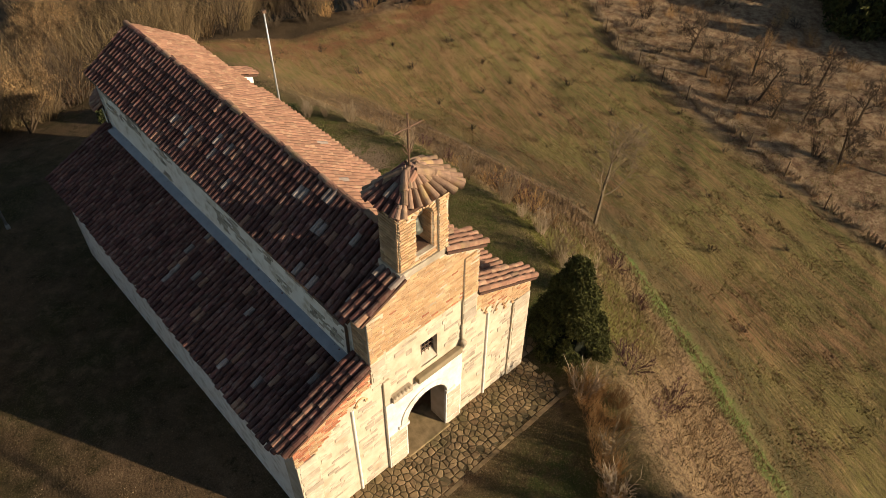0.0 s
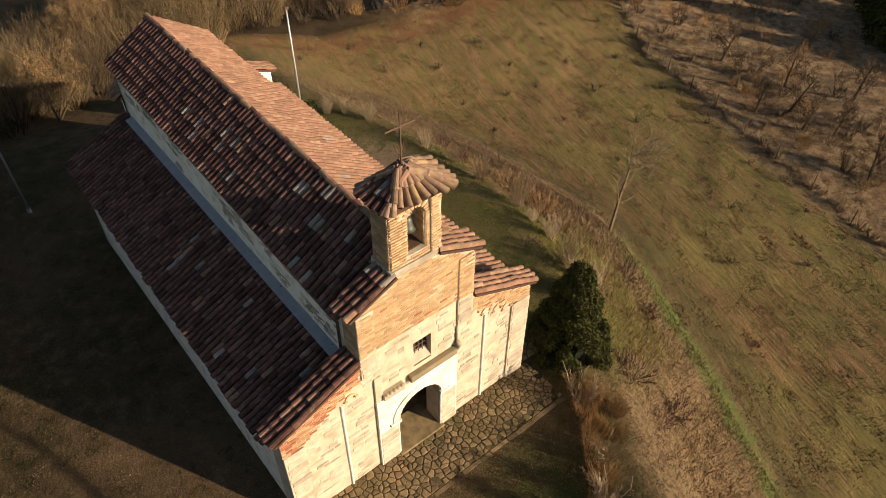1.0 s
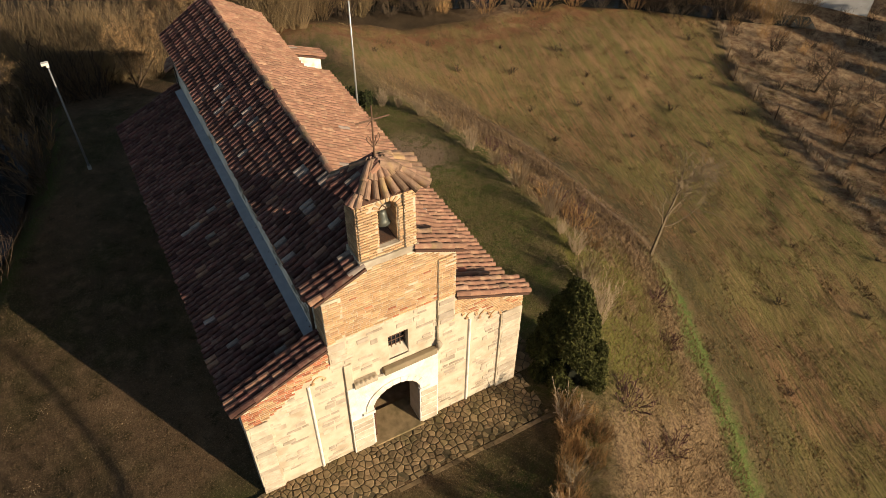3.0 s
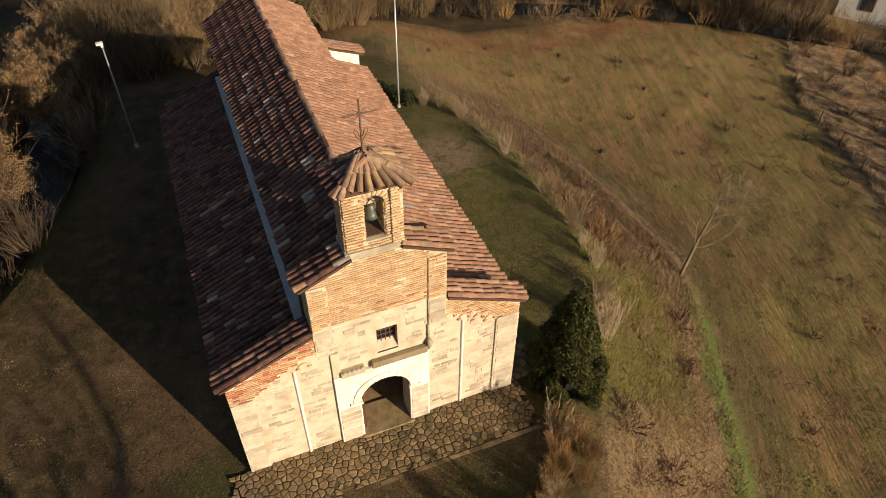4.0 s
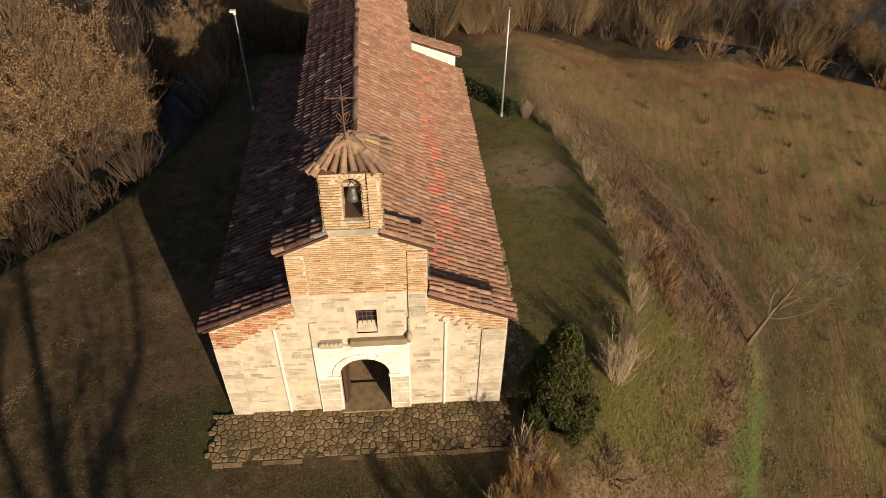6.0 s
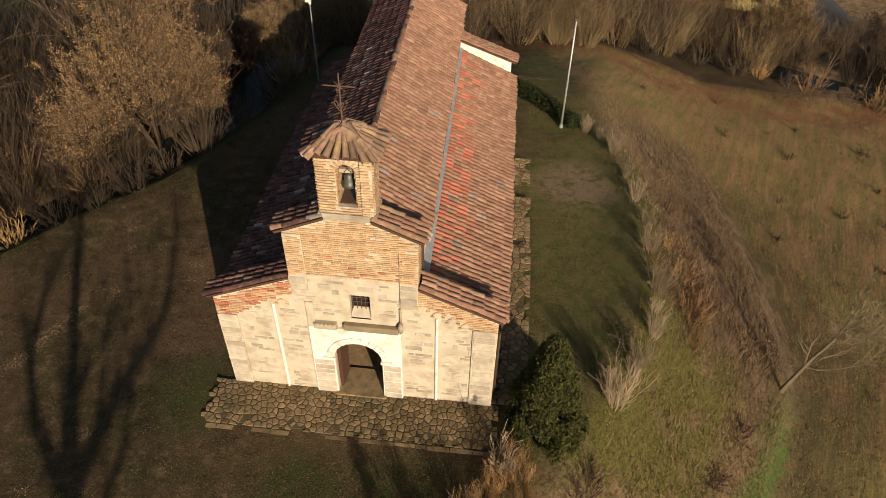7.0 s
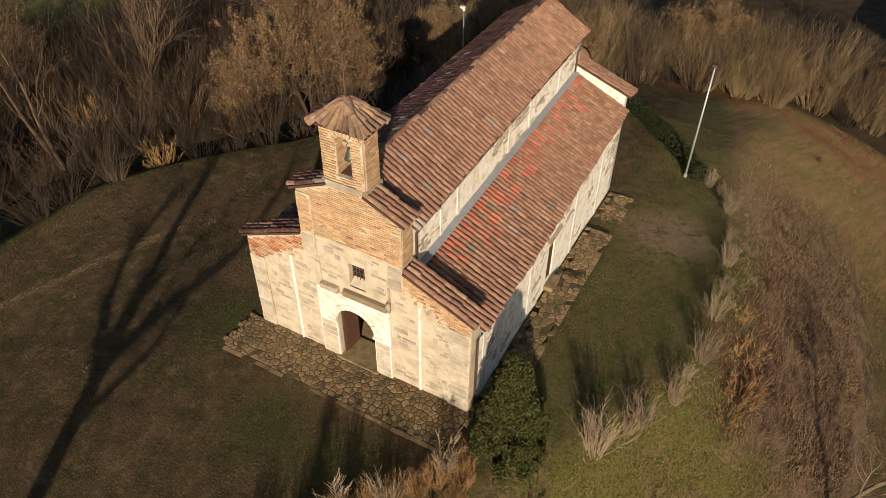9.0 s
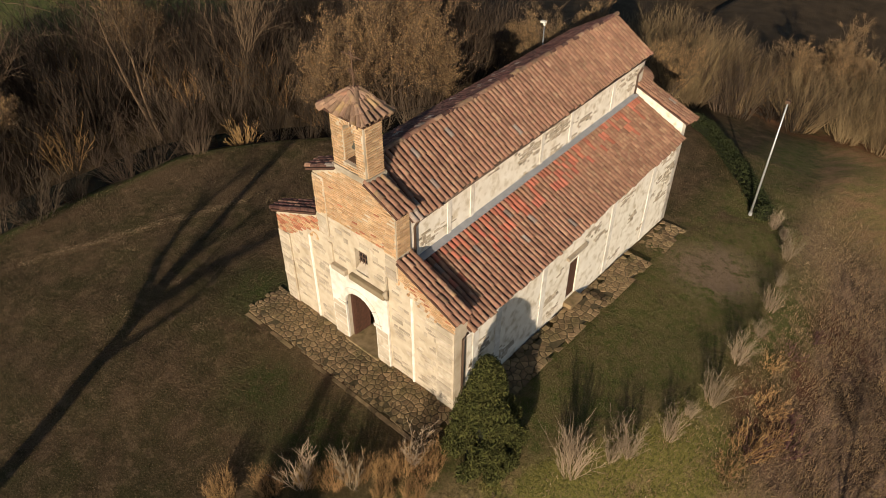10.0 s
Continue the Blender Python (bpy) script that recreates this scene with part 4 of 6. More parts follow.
# projecting corner strip beside the opening
bevel(part("corner_strip", Mesh().box(0.46, 0.74, -0.05, 0.02, 7.18, 8.78), MORTAR, belfry, "projecting brick strip"), 0.01)
lay_bricks(belfry.children[-1], 0.47, 0.735, 7.19, 8.76, lambda a, b, c, d: True, y=-0.062, course=0.08, length=0.2, seed=14)
cs = [(EX0, EY0, EZ), (EX1, EY0, EZ), (EX1, EY1, EZ), (EX0, EY1, EZ)]
hip = [(LICHENTILE, 9), (TILE, 1)]
for k in range(4):
    p, q = Vector(cs[k]), Vector(cs[(k + 1) % 4])
    apex = Vector((AX, AY, AZ))
    side_v = (q - p).normalized()
    tiled("hip_slope", "fan of lichen-covered clay tiles", apex - side_v * 0.2 + Vector((0, 0, 0.02)), apex + side_v * 0.2 + Vector((0, 0, 0.02)), p + Vector((0, 0, 0.012)), q + Vector((0, 0, 0.012)), hip if k != 3 else dark, 60 + k, spacing=0.215, row=0.34, thick=0.02, fat=1.05, tall=1.6)
for k in range(4):
    p, apex = Vector(cs[k]), Vector((AX, AY, AZ + 0.05))
    d = (p - apex).normalized()
    across = d.cross(Vector((0, 0, 1))).normalized()
    nn = across.cross(d)
    for r in range(4):
        ob = new("hip_tile", tile_shape(LICHENTILE, rng))
        ob.parent = belfry_roof
        mat4 = Matrix((d, nn.cross(d), nn)).transposed().to_4x4()
        mat4.translation = apex + d * (((p - apex).length - 0.4) * r / 3) + nn * 0.03
        ob.matrix_local = mat4

bell = thing("church_bell", "small weathered bronze bell hanging in the belfry opening", "bell", (0.1, 0.33, 8.0))
part("bell_body", Mesh().lathe([(0.0, 0.16), (0.07, 0.15), (0.1, 0.1), (0.115, 0.0), (0.14, -0.1), (0.19, -0.18), (0.175, -0.185), (0.12, -0.09), (0.0, 0.1)], (0, 0, 0), 20), BRONZE, bell, "bronze bell body", smooth=True)
part("yoke", Mesh().box(-0.21, 0.21, -0.05, 0.05, 0.2, 0.3), RUBBLE, bell, "grey headstock of the bell")
part("strap", Mesh().tube([(-0.06, 0, 0.12), (-0.08, -0.06, 0.24), (0.0, -0.06, 0.33)], [0.014] * 3, 6), IRON, bell)
part("strap", Mesh().tube([(0.06, 0, 0.12), (0.08, -0.06, 0.24), (0.0, -0.06, 0.33)], [0.014] * 3, 6), IRON, bell)
part("clapper", Mesh().tube([(0, 0, 0.05), (0, 0, -0.2)], [0.012, 0.03], 8), IRON, bell)
# The opening's shade is put into this sheet by a dark colour.
part("bell_tray", Mesh().box(-0.2, 0.2, -0.25, 0.3, -0.58, -0.55), IRON, belfry, "metal sheet on the sill, darkened for shade").location = (0.1, 0.33, 8.0)

cross = thing("iron_cross", "rusty wrought-iron cross on top of the belfry roof", "cross", (0.05, 0.38, 9.42))
part("shaft", Mesh().tube([(0, 0, -0.05), (0, 0, 1.34)], [0.022, 0.018], 8), IRON, cross)
part("arm", Mesh().tube([(-0.36, 0, 1.02), (0.36, 0, 1.02)], [0.018, 0.018], 8), IRON, cross)
for a in (45, 135, 225, 315):
    c, s = math.cos(radians(a)), math.sin(radians(a))
    part("ray", Mesh().tube([(0.02 * c, 0, 1.02 + 0.02 * s), (0.17 * c, 0, 1.02 + 0.17 * s)], [0.012, 0.005], 6), IRON, cross)
for sx in (-1, 1):
    part("scroll", Mesh().tube([(0.01 * sx, 0, 0.38), (0.1 * sx, 0, 0.5), (0.15 * sx, 0, 0.6), (0.12 * sx, 0, 0.68), (0.07 * sx, 0, 0.62), (0.03 * sx, 0, 0.48)], [0.012] * 6, 6), IRON, cross, "curled iron leaf")

# ---- downpipes ----
def downpipe(label, pts, r=0.04):
    ob = part("downpipe", Mesh().tube(pts, [r] * len(pts), 8), PIPE, church, label, smooth=True)
    return ob


downpipe("brown downpipe in the corner behind the gable", [(1.95, 0.72, 6.05), (1.92, 0.72, 5.9), (1.82, 0.7, 5.7), (1.82, 0.7, 4.42)])
downpipe("dark downpipe in the corner behind the gable", [(-1.84, 0.72, 6.05), (-1.8, 0.72, 5.9), (-1.72, 0.7, 5.7), (-1.72, 0.7, 4.42)])
downpipe("dark downpipe at the far end of the clerestory", [at(1.95, LENGTH - 0.5, 6.0), at(1.9, LENGTH - 0.5, 5.85), at(1.81, LENGTH - 0.5, 5.7), at(1.81, LENGTH - 0.5, 4.86)])
downpipe("dark downpipe at the front corner", [(4.12, 0.42, 3.2), (4.05, 0.3, 2.95), (4.05, 0.3, 0.05)], 0.045)

# ---- stones showing through the render of the long walls ----
def scatter_stones(parent, x, y0, y1, z0, z1, n, seed, face):
    """Patches of small coursed stones where the render has fallen away."""
    r = random.Random(seed)
    made = 0
    while made < n:
        cy, cz = r.uniform(y0 + 0.2, y1 - 0.2), r.uniform(z0, z1)
        wide, tall = r.uniform(0.3, 0.9), r.uniform(0.12, 0.5)
        z = cz - tall / 2
        while z < cz + tall / 2:
            h = r.uniform(0.05, 0.11)
            y = cy - wide / 2 + r.uniform(-0.2, 0.1)
            while y < cy + wide / 2 + r.uniform(-0.2, 0.2):
                w = r.uniform(0.09, 0.26)
                if r.random() < 0.72 and y0 < y < y1 - w and z0 < z < z1 - h and not (parent is side_wall and 5.7 < y < 7.2 and z < 2.6):
                    piece("rubble_stone", r.choice(RUBBLES if r.random() < 0.2 else STONES), parent, (x, y + w / 2, z + h / 2), (w - 0.015, 0.014 + r.uniform(0, 0.02), h - 0.015), (r.uniform(-3, 3), 0, face))
                    made += 1
                y += w
            z += h


scatter_stones(clere_r, 1.762, 0.9, LENGTH - 0.4, 4.6, 5.95, 260, 31, 90)
scatter_stones(clere_l, -1.662, 0.9, LENGTH - 0.4, 4.55, 5.95, 280, 32, -90)
scatter_stones(side_wall, 4.002, 0.6, LENGTH - 0.2, 0.1, 3.15, 290, 33, 90)
for k, y in enumerate((0.95, 2.1, 4.6, 9.0, 12.0)):
    bevel(part("lesene", Mesh().box(4.0, 4.022, y - 0.14, y + 0.14, -0.6, 3.2).turned(warp), WHITE, church, "pale flat pilaster strip"), 0.015)
for y in (2.3, 3.4, 7.2, 9.0, 11.9):
    bevel(part("lesene", Mesh().box(1.755, 1.785, y - 0.09, y + 0.09, 4.4, 6.05).turned(warp), WHITE, church, "pale flat pilaster strip"), 0.01)

# ---- paving ----
def voronoi_cells(x0, x1, y0, y1, n, seed):
    """Irregular stone outlines that fill a rectangle: cells of jittered seeds, clipped pair by pair."""
    r = random.Random(seed)
    nx = max(1, round(math.sqrt(n * (x1 - x0) / (y1 - y0))))
    ny = max(1, round(n / nx))
    seeds = [((x0 + (i + 0.5 + r.uniform(-0.49, 0.49)) * (x1 - x0) / nx), (y0 + (j + 0.5 + r.uniform(-0.49, 0.49)) * (y1 - y0) / ny)) for i in range(nx) for j in range(ny)]
    cells = []
    for i, (px, py) in enumerate(seeds):
        poly = [(x0, y0), (x1, y0), (x1, y1), (x0, y1)]
        for j, (qx, qy) in enumerate(seeds):
            if i == j or abs(qx - px) > 1.3 or abs(qy - py) > 1.3:
                continue
            mx, my, dx, dy = (px + qx) / 2, (py + qy) / 2, qx - px, qy - py
            out = []
            for k in range(len(poly)):
                a, b = poly[k], poly[(k + 1) % len(poly)]
                da, db = (a[0] - mx) * dx + (a[1] - my) * dy, (b[0] - mx) * dx + (b[1] - my) * dy
                if da <= 0:
                    out.append(a)
                if da * db < 0:
                    t = da / (da - db)
                    out.append((a[0] + (b[0] - a[0]) * t, a[1] + (b[1] - a[1]) * t))
            poly = out
            if len(poly) < 3:
                break
        if len(poly) >= 3:
            cells.append(((px, py), poly))
    return cells


def paved(name, label, x0, x1, y0, y1, z, n, seed, depth=0.3):
    bed = part(name, Mesh().box(x0 + (0.7 if x0 < -4.9 else 0.25), x1 - 0.2, y0 + 0.1, y1, z - depth, z - 0.008), JOINT, None)
    tagged(bed, label, "pavement", kind="structure")
    r = random.Random(seed)
    extra = Mesh()
    cells = voronoi_cells(x0, x1, y0, y1, n, seed)
    r.shuffle(cells)
    for (px, py), poly in cells:
        if min(px - x0, x1 - px, (py - y0) if name == "pavement_front" else 9) < 0.34 and r.random() < (0.5 if px < -4.4 else 0.25):
            continue
        k = len(poly)
        if px < -4.6:
            continue
        gap = r.uniform(0.01, 0.024)
        def shrink(p, g):
            d = math.hypot(p[0] - px, p[1] - py) or 1
            return (px + (p[0] - px) * max(0.3, 1 - g / d * 1.3), py + (p[1] - py) * max(0.3, 1 - g / d * 1.3))
        top = z + r.uniform(0.006, 0.022)
        tilt_x, tilt_y = r.uniform(-0.02, 0.02), r.uniform(-0.02, 0.02)
        lo = [(*shrink(p, gap), z - 0.02) for p in poly]
        mid = [(*shrink(p, gap), top - 0.012 + (p[0] - px) * tilt_x + (p[1] - py) * tilt_y) for p in poly]
        hi = [(*shrink(p, gap + 0.018), top + (p[0] - px) * tilt_x + (p[1] - py) * tilt_y) for p in poly]
        m = Mesh().add(lo + mid + hi, [(i, (i + 1) % k, k + (i + 1) % k, k + i) for i in range(k)] + [(k + i, k + (i + 1) % k, 2 * k + (i + 1) % k, 2 * k + i) for i in range(k)] + [tuple(range(2 * k, 3 * k))])
        if len(bed.children) < 300:
            part("paving_stone", m, PAVE, bed)
        else:
            extra.add(m.v, m.f)
    if extra.v:
        tagged(part("more_paving_stones", extra, PAVE, bed, "the other flagstones"), kind="stuff")
    return bed


front = paved("pavement_front", "irregular grey-brown flagstones before the facade", -5.0, 4.25, -1.62, 0.0, 0.02, 440, 71)
r2 = random.Random(72)
x = -4.4
while x < 4.2:
    w = r2.uniform(0.3, 0.7)
    part("kerb_stone", Mesh().box(x, min(x + w - 0.02, 4.25), -1.74 - r2.uniform(0, 0.05), -1.63, -0.25, -0.02 + r2.uniform(-0.02, 0.012)), PAVE, front) if r2.random() < 0.75 else None
    x += w
paved("pavement_side", "strip of flagstones along the aisle wall", 3.98, 5.1, 0.02, 7.35, 0.03, 165, 73)
paved("pavement_terrace", "lower terrace of flagstones along the aisle wall", 3.9, 5.05, 7.4, 10.75, -0.2, 84, 74)
paved("pavement_end", "lowest terrace of flagstones along the aisle wall", 3.85, 5.0, 10.8, 13.9, -0.42, 78, 75)


# ---- plants ----
def segments_mesh(name, segs, mats, leaves=None, sides=3):
    """Tapered prisms for the branches in segs (start, end, two radii), and leaf blades as quads in the second material."""
    a = np.array([s[0] for s in segs], float)
    b = np.array([s[1] for s in segs], float)
    ra, rb = np.array([s[2] for s in segs])[:, None], np.array([s[3] for s in segs])[:, None]
    d = b - a
    d /= np.maximum(np.linalg.norm(d, axis=1, keepdims=True), 1e-6)
    ref = np.where(np.abs(d[:, 2:3]) > 0.85, np.array([[1.0, 0, 0]]), np.array([[0, 0, 1.0]]))
    u = np.cross(d, ref)
    u /= np.linalg.norm(u, axis=1, keepdims=True)
    w = np.cross(d, u)
    n = len(a)
    rings = []
    for p, r in ((a, ra), (b, rb)):
        for k in range(sides):
            t = 2 * math.pi * k / sides
            rings.append(p + (u * math.cos(t) + w * math.sin(t)) * r)
    verts = np.stack(rings, 1).reshape(-1, 3)
    base = np.arange(n)[:, None] * 2 * sides
    faces = np.concatenate([base + np.array([[k, (k + 1) % sides, sides + (k + 1) % sides, sides + k]]) for k in range(sides)])
    index = np.zeros(len(faces), int)
    if leaves is not None and len(leaves):
        lv = np.asarray(leaves, float).reshape(-1, 3)
        lf = np.arange(len(lv)).reshape(-1, 4) + len(verts)
        verts, faces = np.concatenate([verts, lv]), np.concatenate([faces, lf])
        index = np.concatenate([index, np.ones(len(lf), int)])
    me = bpy.data.meshes.new(name)
    me.from_pydata(verts.tolist(), [], faces.tolist())
    for m in mats:
        me.materials.append(m)
    me.polygons.foreach_set("material_index", index)
    return me


def leaf_quads(centres, size, rng, stretch=1.6, up=0.0):
    """A blade at every centre, each turned at random."""
    c = np.asarray(centres, float)
    n = len(c)
    d = rng.normal(size=(n, 3))
    d[:, 2] += up
    d /= np.linalg.norm(d, axis=1, keepdims=True)
    e = np.cross(d, rng.normal(size=(n, 3)))
    e /= np.maximum(np.linalg.norm(e, axis=1, keepdims=True), 1e-6)
    s = size * rng.uniform(0.6, 1.4, (n, 1))
    return np.stack([c - d * s * stretch / 2, c + e * s * 0.32, c + d * s * stretch / 2, c - e * s * 0.32], 1)


def grow(rng, segs, start, way, length, r0, level, wander=0.22, kids=(3, 5), rise=0.25, tips=None, thin=0.006, angle=0.75):
    """One limb of several bends, with side limbs down to the last level."""
    steps = (2, 3, 5, 5, 5)[max(level, 0)]
    p, d = np.array(start, float), np.array(way, float) / np.linalg.norm(way)
    points = [p]
    for k in range(steps):
        d = d + rng.normal(size=3) * wander * 0.5 + np.array([0, 0, rise * 0.22])
        d /= np.linalg.norm(d)
        q = p + d * length / steps
        f0, f1 = 1 - 0.75 * k / steps, 1 - 0.75 * (k + 1) / steps
        segs.append((p, q, max(thin, r0 * f0), max(thin * 0.8, r0 * f1)))
        p = q
        points.append(p)
    if level <= 0:
        if tips is not None:
            tips.extend(points[1:])
        return
    for _ in range(rng.integers(kids[0], kids[1] + 1)):
        f = rng.uniform(0.3, 1.0) if level > 1 else rng.uniform(0.15, 1.0)
        i = min(int(f * steps), steps - 1)
        at0 = points[i] + (points[i + 1] - points[i]) * (f * steps - i)
        side_d = np.cross(d, rng.normal(size=3))
        side_d /= np.linalg.norm(side_d)
        nd = d * math.cos(angle) + side_d * math.sin(angle)
        grow(rng, segs, at0, nd, length * rng.uniform(0.4, 0.62), max(thin, r0 * (1 - 0.7 * f) * 0.6), level - 1, wander, kids, rise, tips, thin, angle)


def tree_data(name, seed, height, mats, stems=1, level=3, kids=(4, 6), leaf=0, leaf_size=0.1, spread=0.15, trunk=0.1, rise=0.35, thin=0.008, clear=0.3, angle=0.7):
    """A bare tree: tapered trunk or several stems with limbs and twigs, with some dry leaves left on where leaf is above 0."""
    rng = np.random.default_rng(seed)
    segs, tips = [], []
    for s in range(stems):
        lean_d = np.array([rng.normal() * spread, rng.normal() * spread, 1.0])
        h = height * rng.uniform(0.75, 1.0)
        p, d = np.array([rng.normal() * 0.12 * (stems > 1), rng.normal() * 0.12 * (stems > 1), -0.15]), lean_d / np.linalg.norm(lean_d)
        n = 9
        pts = [p]
        for k in range(n):
            d = d + rng.normal(size=3) * 0.07
            d /= np.linalg.norm(d)
            q = p + d * h / n
            segs.append((p, q, trunk * (1 - 0.85 * k / n), trunk * (1 - 0.85 * (k + 1) / n)))
            p = q
            pts.append(p)
        for k in range(kids[1] * 2 + 3):
            f = rng.uniform(clear, 1.0)
            i = min(int(f * n), n - 1)
            t = rng.uniform(0, 2 * math.pi)
            nd = np.array([math.cos(t) * math.sin(angle), math.sin(t) * math.sin(angle), math.cos(angle)])
            grow(rng, segs, pts[i], nd, h * (0.5 - 0.28 * f) * rng.uniform(0.8, 1.25), trunk * (1 - 0.8 * f) * 0.5, level - 2, 0.25, kids, rise, tips, thin, angle)
    leaves = None
    if leaf:
        pick = rng.integers(0, len(tips), leaf)
        leaves = leaf_quads(np.array(tips)[pick] + rng.normal(size=(leaf, 3)) * 0.09, leaf_size, rng)
    heavy = [q for q in segs if q[2] > trunk * 0.3]
    fine = [q for q in segs if q[2] <= trunk * 0.3]
    return [("trunk", segments_mesh("trunk", heavy, mats[:1], sides=6)), ("crown", segments_mesh("crown", fine, mats, leaves))]


def thicket_data(name, seed, height, mats, stems=26, radius=0.9, kids=7, thin=0.008, leaf=0, leaf_size=0.09, fan=0.35, whole=False, stout=1.0):
    """Many thin upright stems from one stool, each with twigs."""
    rng = np.random.default_rng(seed)
    segs, tips = [], []
    for s in range(stems):
        t, rr = rng.uniform(0, 2 * math.pi), radius * math.sqrt(rng.uniform(0, 1))
        base = np.array([math.cos(t) * rr * 0.5, math.sin(t) * rr * 0.5, -0.1])
        d = np.array([math.cos(t) * fan * rng.uniform(0.2, 1.3), math.sin(t) * fan * rng.uniform(0.2, 1.3), 1.0]) + rng.normal(size=3) * 0.08
        h = height * rng.uniform(0.5 if stout <= 1 else 0.72, 1.05)
        p = base
        d /= np.linalg.norm(d)
        n = 5
        r0 = rng.uniform(0.012, 0.026) * height / 3 * stout
        for k in range(n):
            d = d + rng.normal(size=3) * 0.08
            d /= np.linalg.norm(d)
            q = p + d * h / n
            segs.append((p, q, max(thin, r0 * (1 - 0.8 * k / n)), max(thin * 0.8, r0 * (1 - 0.8 * (k + 1) / n)), 1))
            if k >= 1:
                for _ in range(2 if kids == 6 else max(1, kids // 4)):
                    side_d = np.cross(d, rng.normal(size=3))
                    side_d /= np.linalg.norm(side_d)
                    nd = d * 0.85 + side_d * 0.5
                    grow(rng, segs, p + (q - p) * rng.uniform(0, 1), nd, h * rng.uniform(0.14, 0.3), thin * 1.2, 1 if kids > 6 else 0, 0.25, (1, 3), 0.3, tips, thin)
            p = q
    leaves = None
    if leaf:
        pick = rng.integers(0, len(tips), leaf)
        leaves = leaf_quads(np.array(tips)[pick] + rng.normal(size=(leaf, 3)) * 0.1, leaf_size, rng)
    if whole:
        return [("", segments_mesh(name, segs, mats, leaves))]
    return [("stool", segments_mesh("stool", [q for q in segs if q[4:]], mats)), ("crown", segments_mesh("crown", [q for q in segs if not q[4:]], mats, leaves))]


def plant(name, data, x, y, label, category, group="", scale=1.0, turn=0.0, sink=0.0, tilt=(0, 0), squash=1.0):
    ob = new(name, data[0][1] if len(data) == 1 else None)
    ob.matrix_world = pose(x, y, on_ground(x, y) - sink, tilt[0], tilt[1], turn) @ Matrix.Diagonal((scale, scale, scale * squash, 1))
    if len(data) > 1:
        for piece_name, me in data:
            kid = new(piece_name, me)
            kid.parent = ob
            if piece_name != "trunk":
                tagged(kid, kind="stuff")
    return tagged(ob, label, category, group)


# pale pollarded shrubs along the edge of the lawn
straw = [thicket_data("pale_shrub", 100 + k, 1.7, [STRAW], 46, 0.5, 6, 0.006, fan=0.3) for k in range(4)]
prng = random.Random(77)
for k, (x, y, s) in enumerate(((7.9, 0.75, 1.05), (7.6, 1.15, 0.8), (8.8, 2.5, 0.95), (8.55, 1.95, 0.6), (9.45, 3.9, 0.8), (9.8, 6.1, 0.9), (9.55, 5.0, 0.5), (9.7, 8.3, 0.85), (9.75, 10.1, 0.5), (9.5, 11.7, 0.75), (9.2, 13.3, 0.5), (8.8, 15.1, 0.65), (7.6, 16.8, 0.6), (8.2, 16.3, 0.45))):
    plant("pale_shrub", straw[k % 4], x, y, "pale straw-coloured leafless shrub on the lawn's edge", "shrub", "shrubs along the lawn edge", s * prng.uniform(0.8, 0.95), prng.uniform(0, 360), 0.0, (0, 0), 1.1)
rusty = [thicket_data("rusty_shrub", 120 + k, 1.2, [RUST], 150, 0.95, 4, 0.0042, fan=0.2) for k in range(2)]
palelow = [thicket_data("pale_shrub", 130, 1.5, [STRAW], 22, 0.3, 6, 0.008, fan=0.35)]
for k, (x, y, s) in enumerate(((4.75, -1.75, 1.0), (4.95, -2.3, 0.9), (4.3, -2.6, 1.0), (4.0, -3.1, 0.95), (3.5, -3.6, 1.0), (3.1, -4.2, 1.05), (2.5, -4.7, 0.95), (1.9, -5.6, 1.1), (1.1, -6.6, 1.1), (5.1, -3.0, 0.9), (4.5, -3.6, 0.85))):
    plant("rusty_shrub", rusty[k % 2], x, y, "rusty-brown twiggy shrub before the paving", "shrub", "shrubs before the paving", s * 0.68, prng.uniform(0, 360))
for x, y in ((3.55, -3.9), (2.55, -4.9), (4.4, -2.2)):
    plant("pale_shrub", palelow[0], x, y, "pale leafless shrub among rusty stems", "shrub", "shrubs before the paving", 1.0, prng.uniform(0, 360))
# dark twiggy bushes on the bank
purple = [thicket_data("dark_bush", 140 + k, 0.62, [PURPLE], 30, 0.55, 7, 0.007, fan=0.75, whole=True) for k in range(2)]
for k, (x, y, s) in enumerate(((12.8, 2.25, 1.1), (11.6, 0.25, 1.0), (6.9, -2.25, 1.35), (7.8, -3.75, 1.15), (6.4, -3.9, 0.9), (12.2, 7.5, 1.2), (11.4, 6.3, 1.3), (11.9, 8.4, 1.0), (10.9, 10.9, 0.9), (11.1, 12.6, 0.9))):
    plant("dark_bush", purple[k % 2], x, y, "low dark purple-brown twiggy bush on the bank", "bush", "bushes on the bank", s, prng.uniform(0, 360))
bracken = [thicket_data("rusty_bush", 150 + k, 0.9, [RUST], 40, 0.9, 7, 0.008, fan=0.6) for k in range(2)]
for k, (x, y, s) in enumerate(((11.3, 6.0, 1.0), (11.7, 7.0, 0.9), (11.2, 8.0, 0.9), (10.6, 9.6, 0.7), (11.2, 4.9, 0.7))):
    plant("rusty_bush", bracken[k % 2], x, y, "heap of rusty dry stems on the bank", "bush", "bushes on the bank", s, prng.uniform(0, 360))

# the slim bare tree on the bank
slim = tree_data("bare_tree", 160, 6.6, [material("pale grey-brown young bark", (0.2, 0.145, 0.085), vary=0.2, scale=4.0, second=(0.13, 0.092, 0.054), bump=0.3)], 1, 4, (5, 6), spread=0.02, trunk=0.115, rise=0.5, thin=0.0095, clear=0.3, angle=0.85)
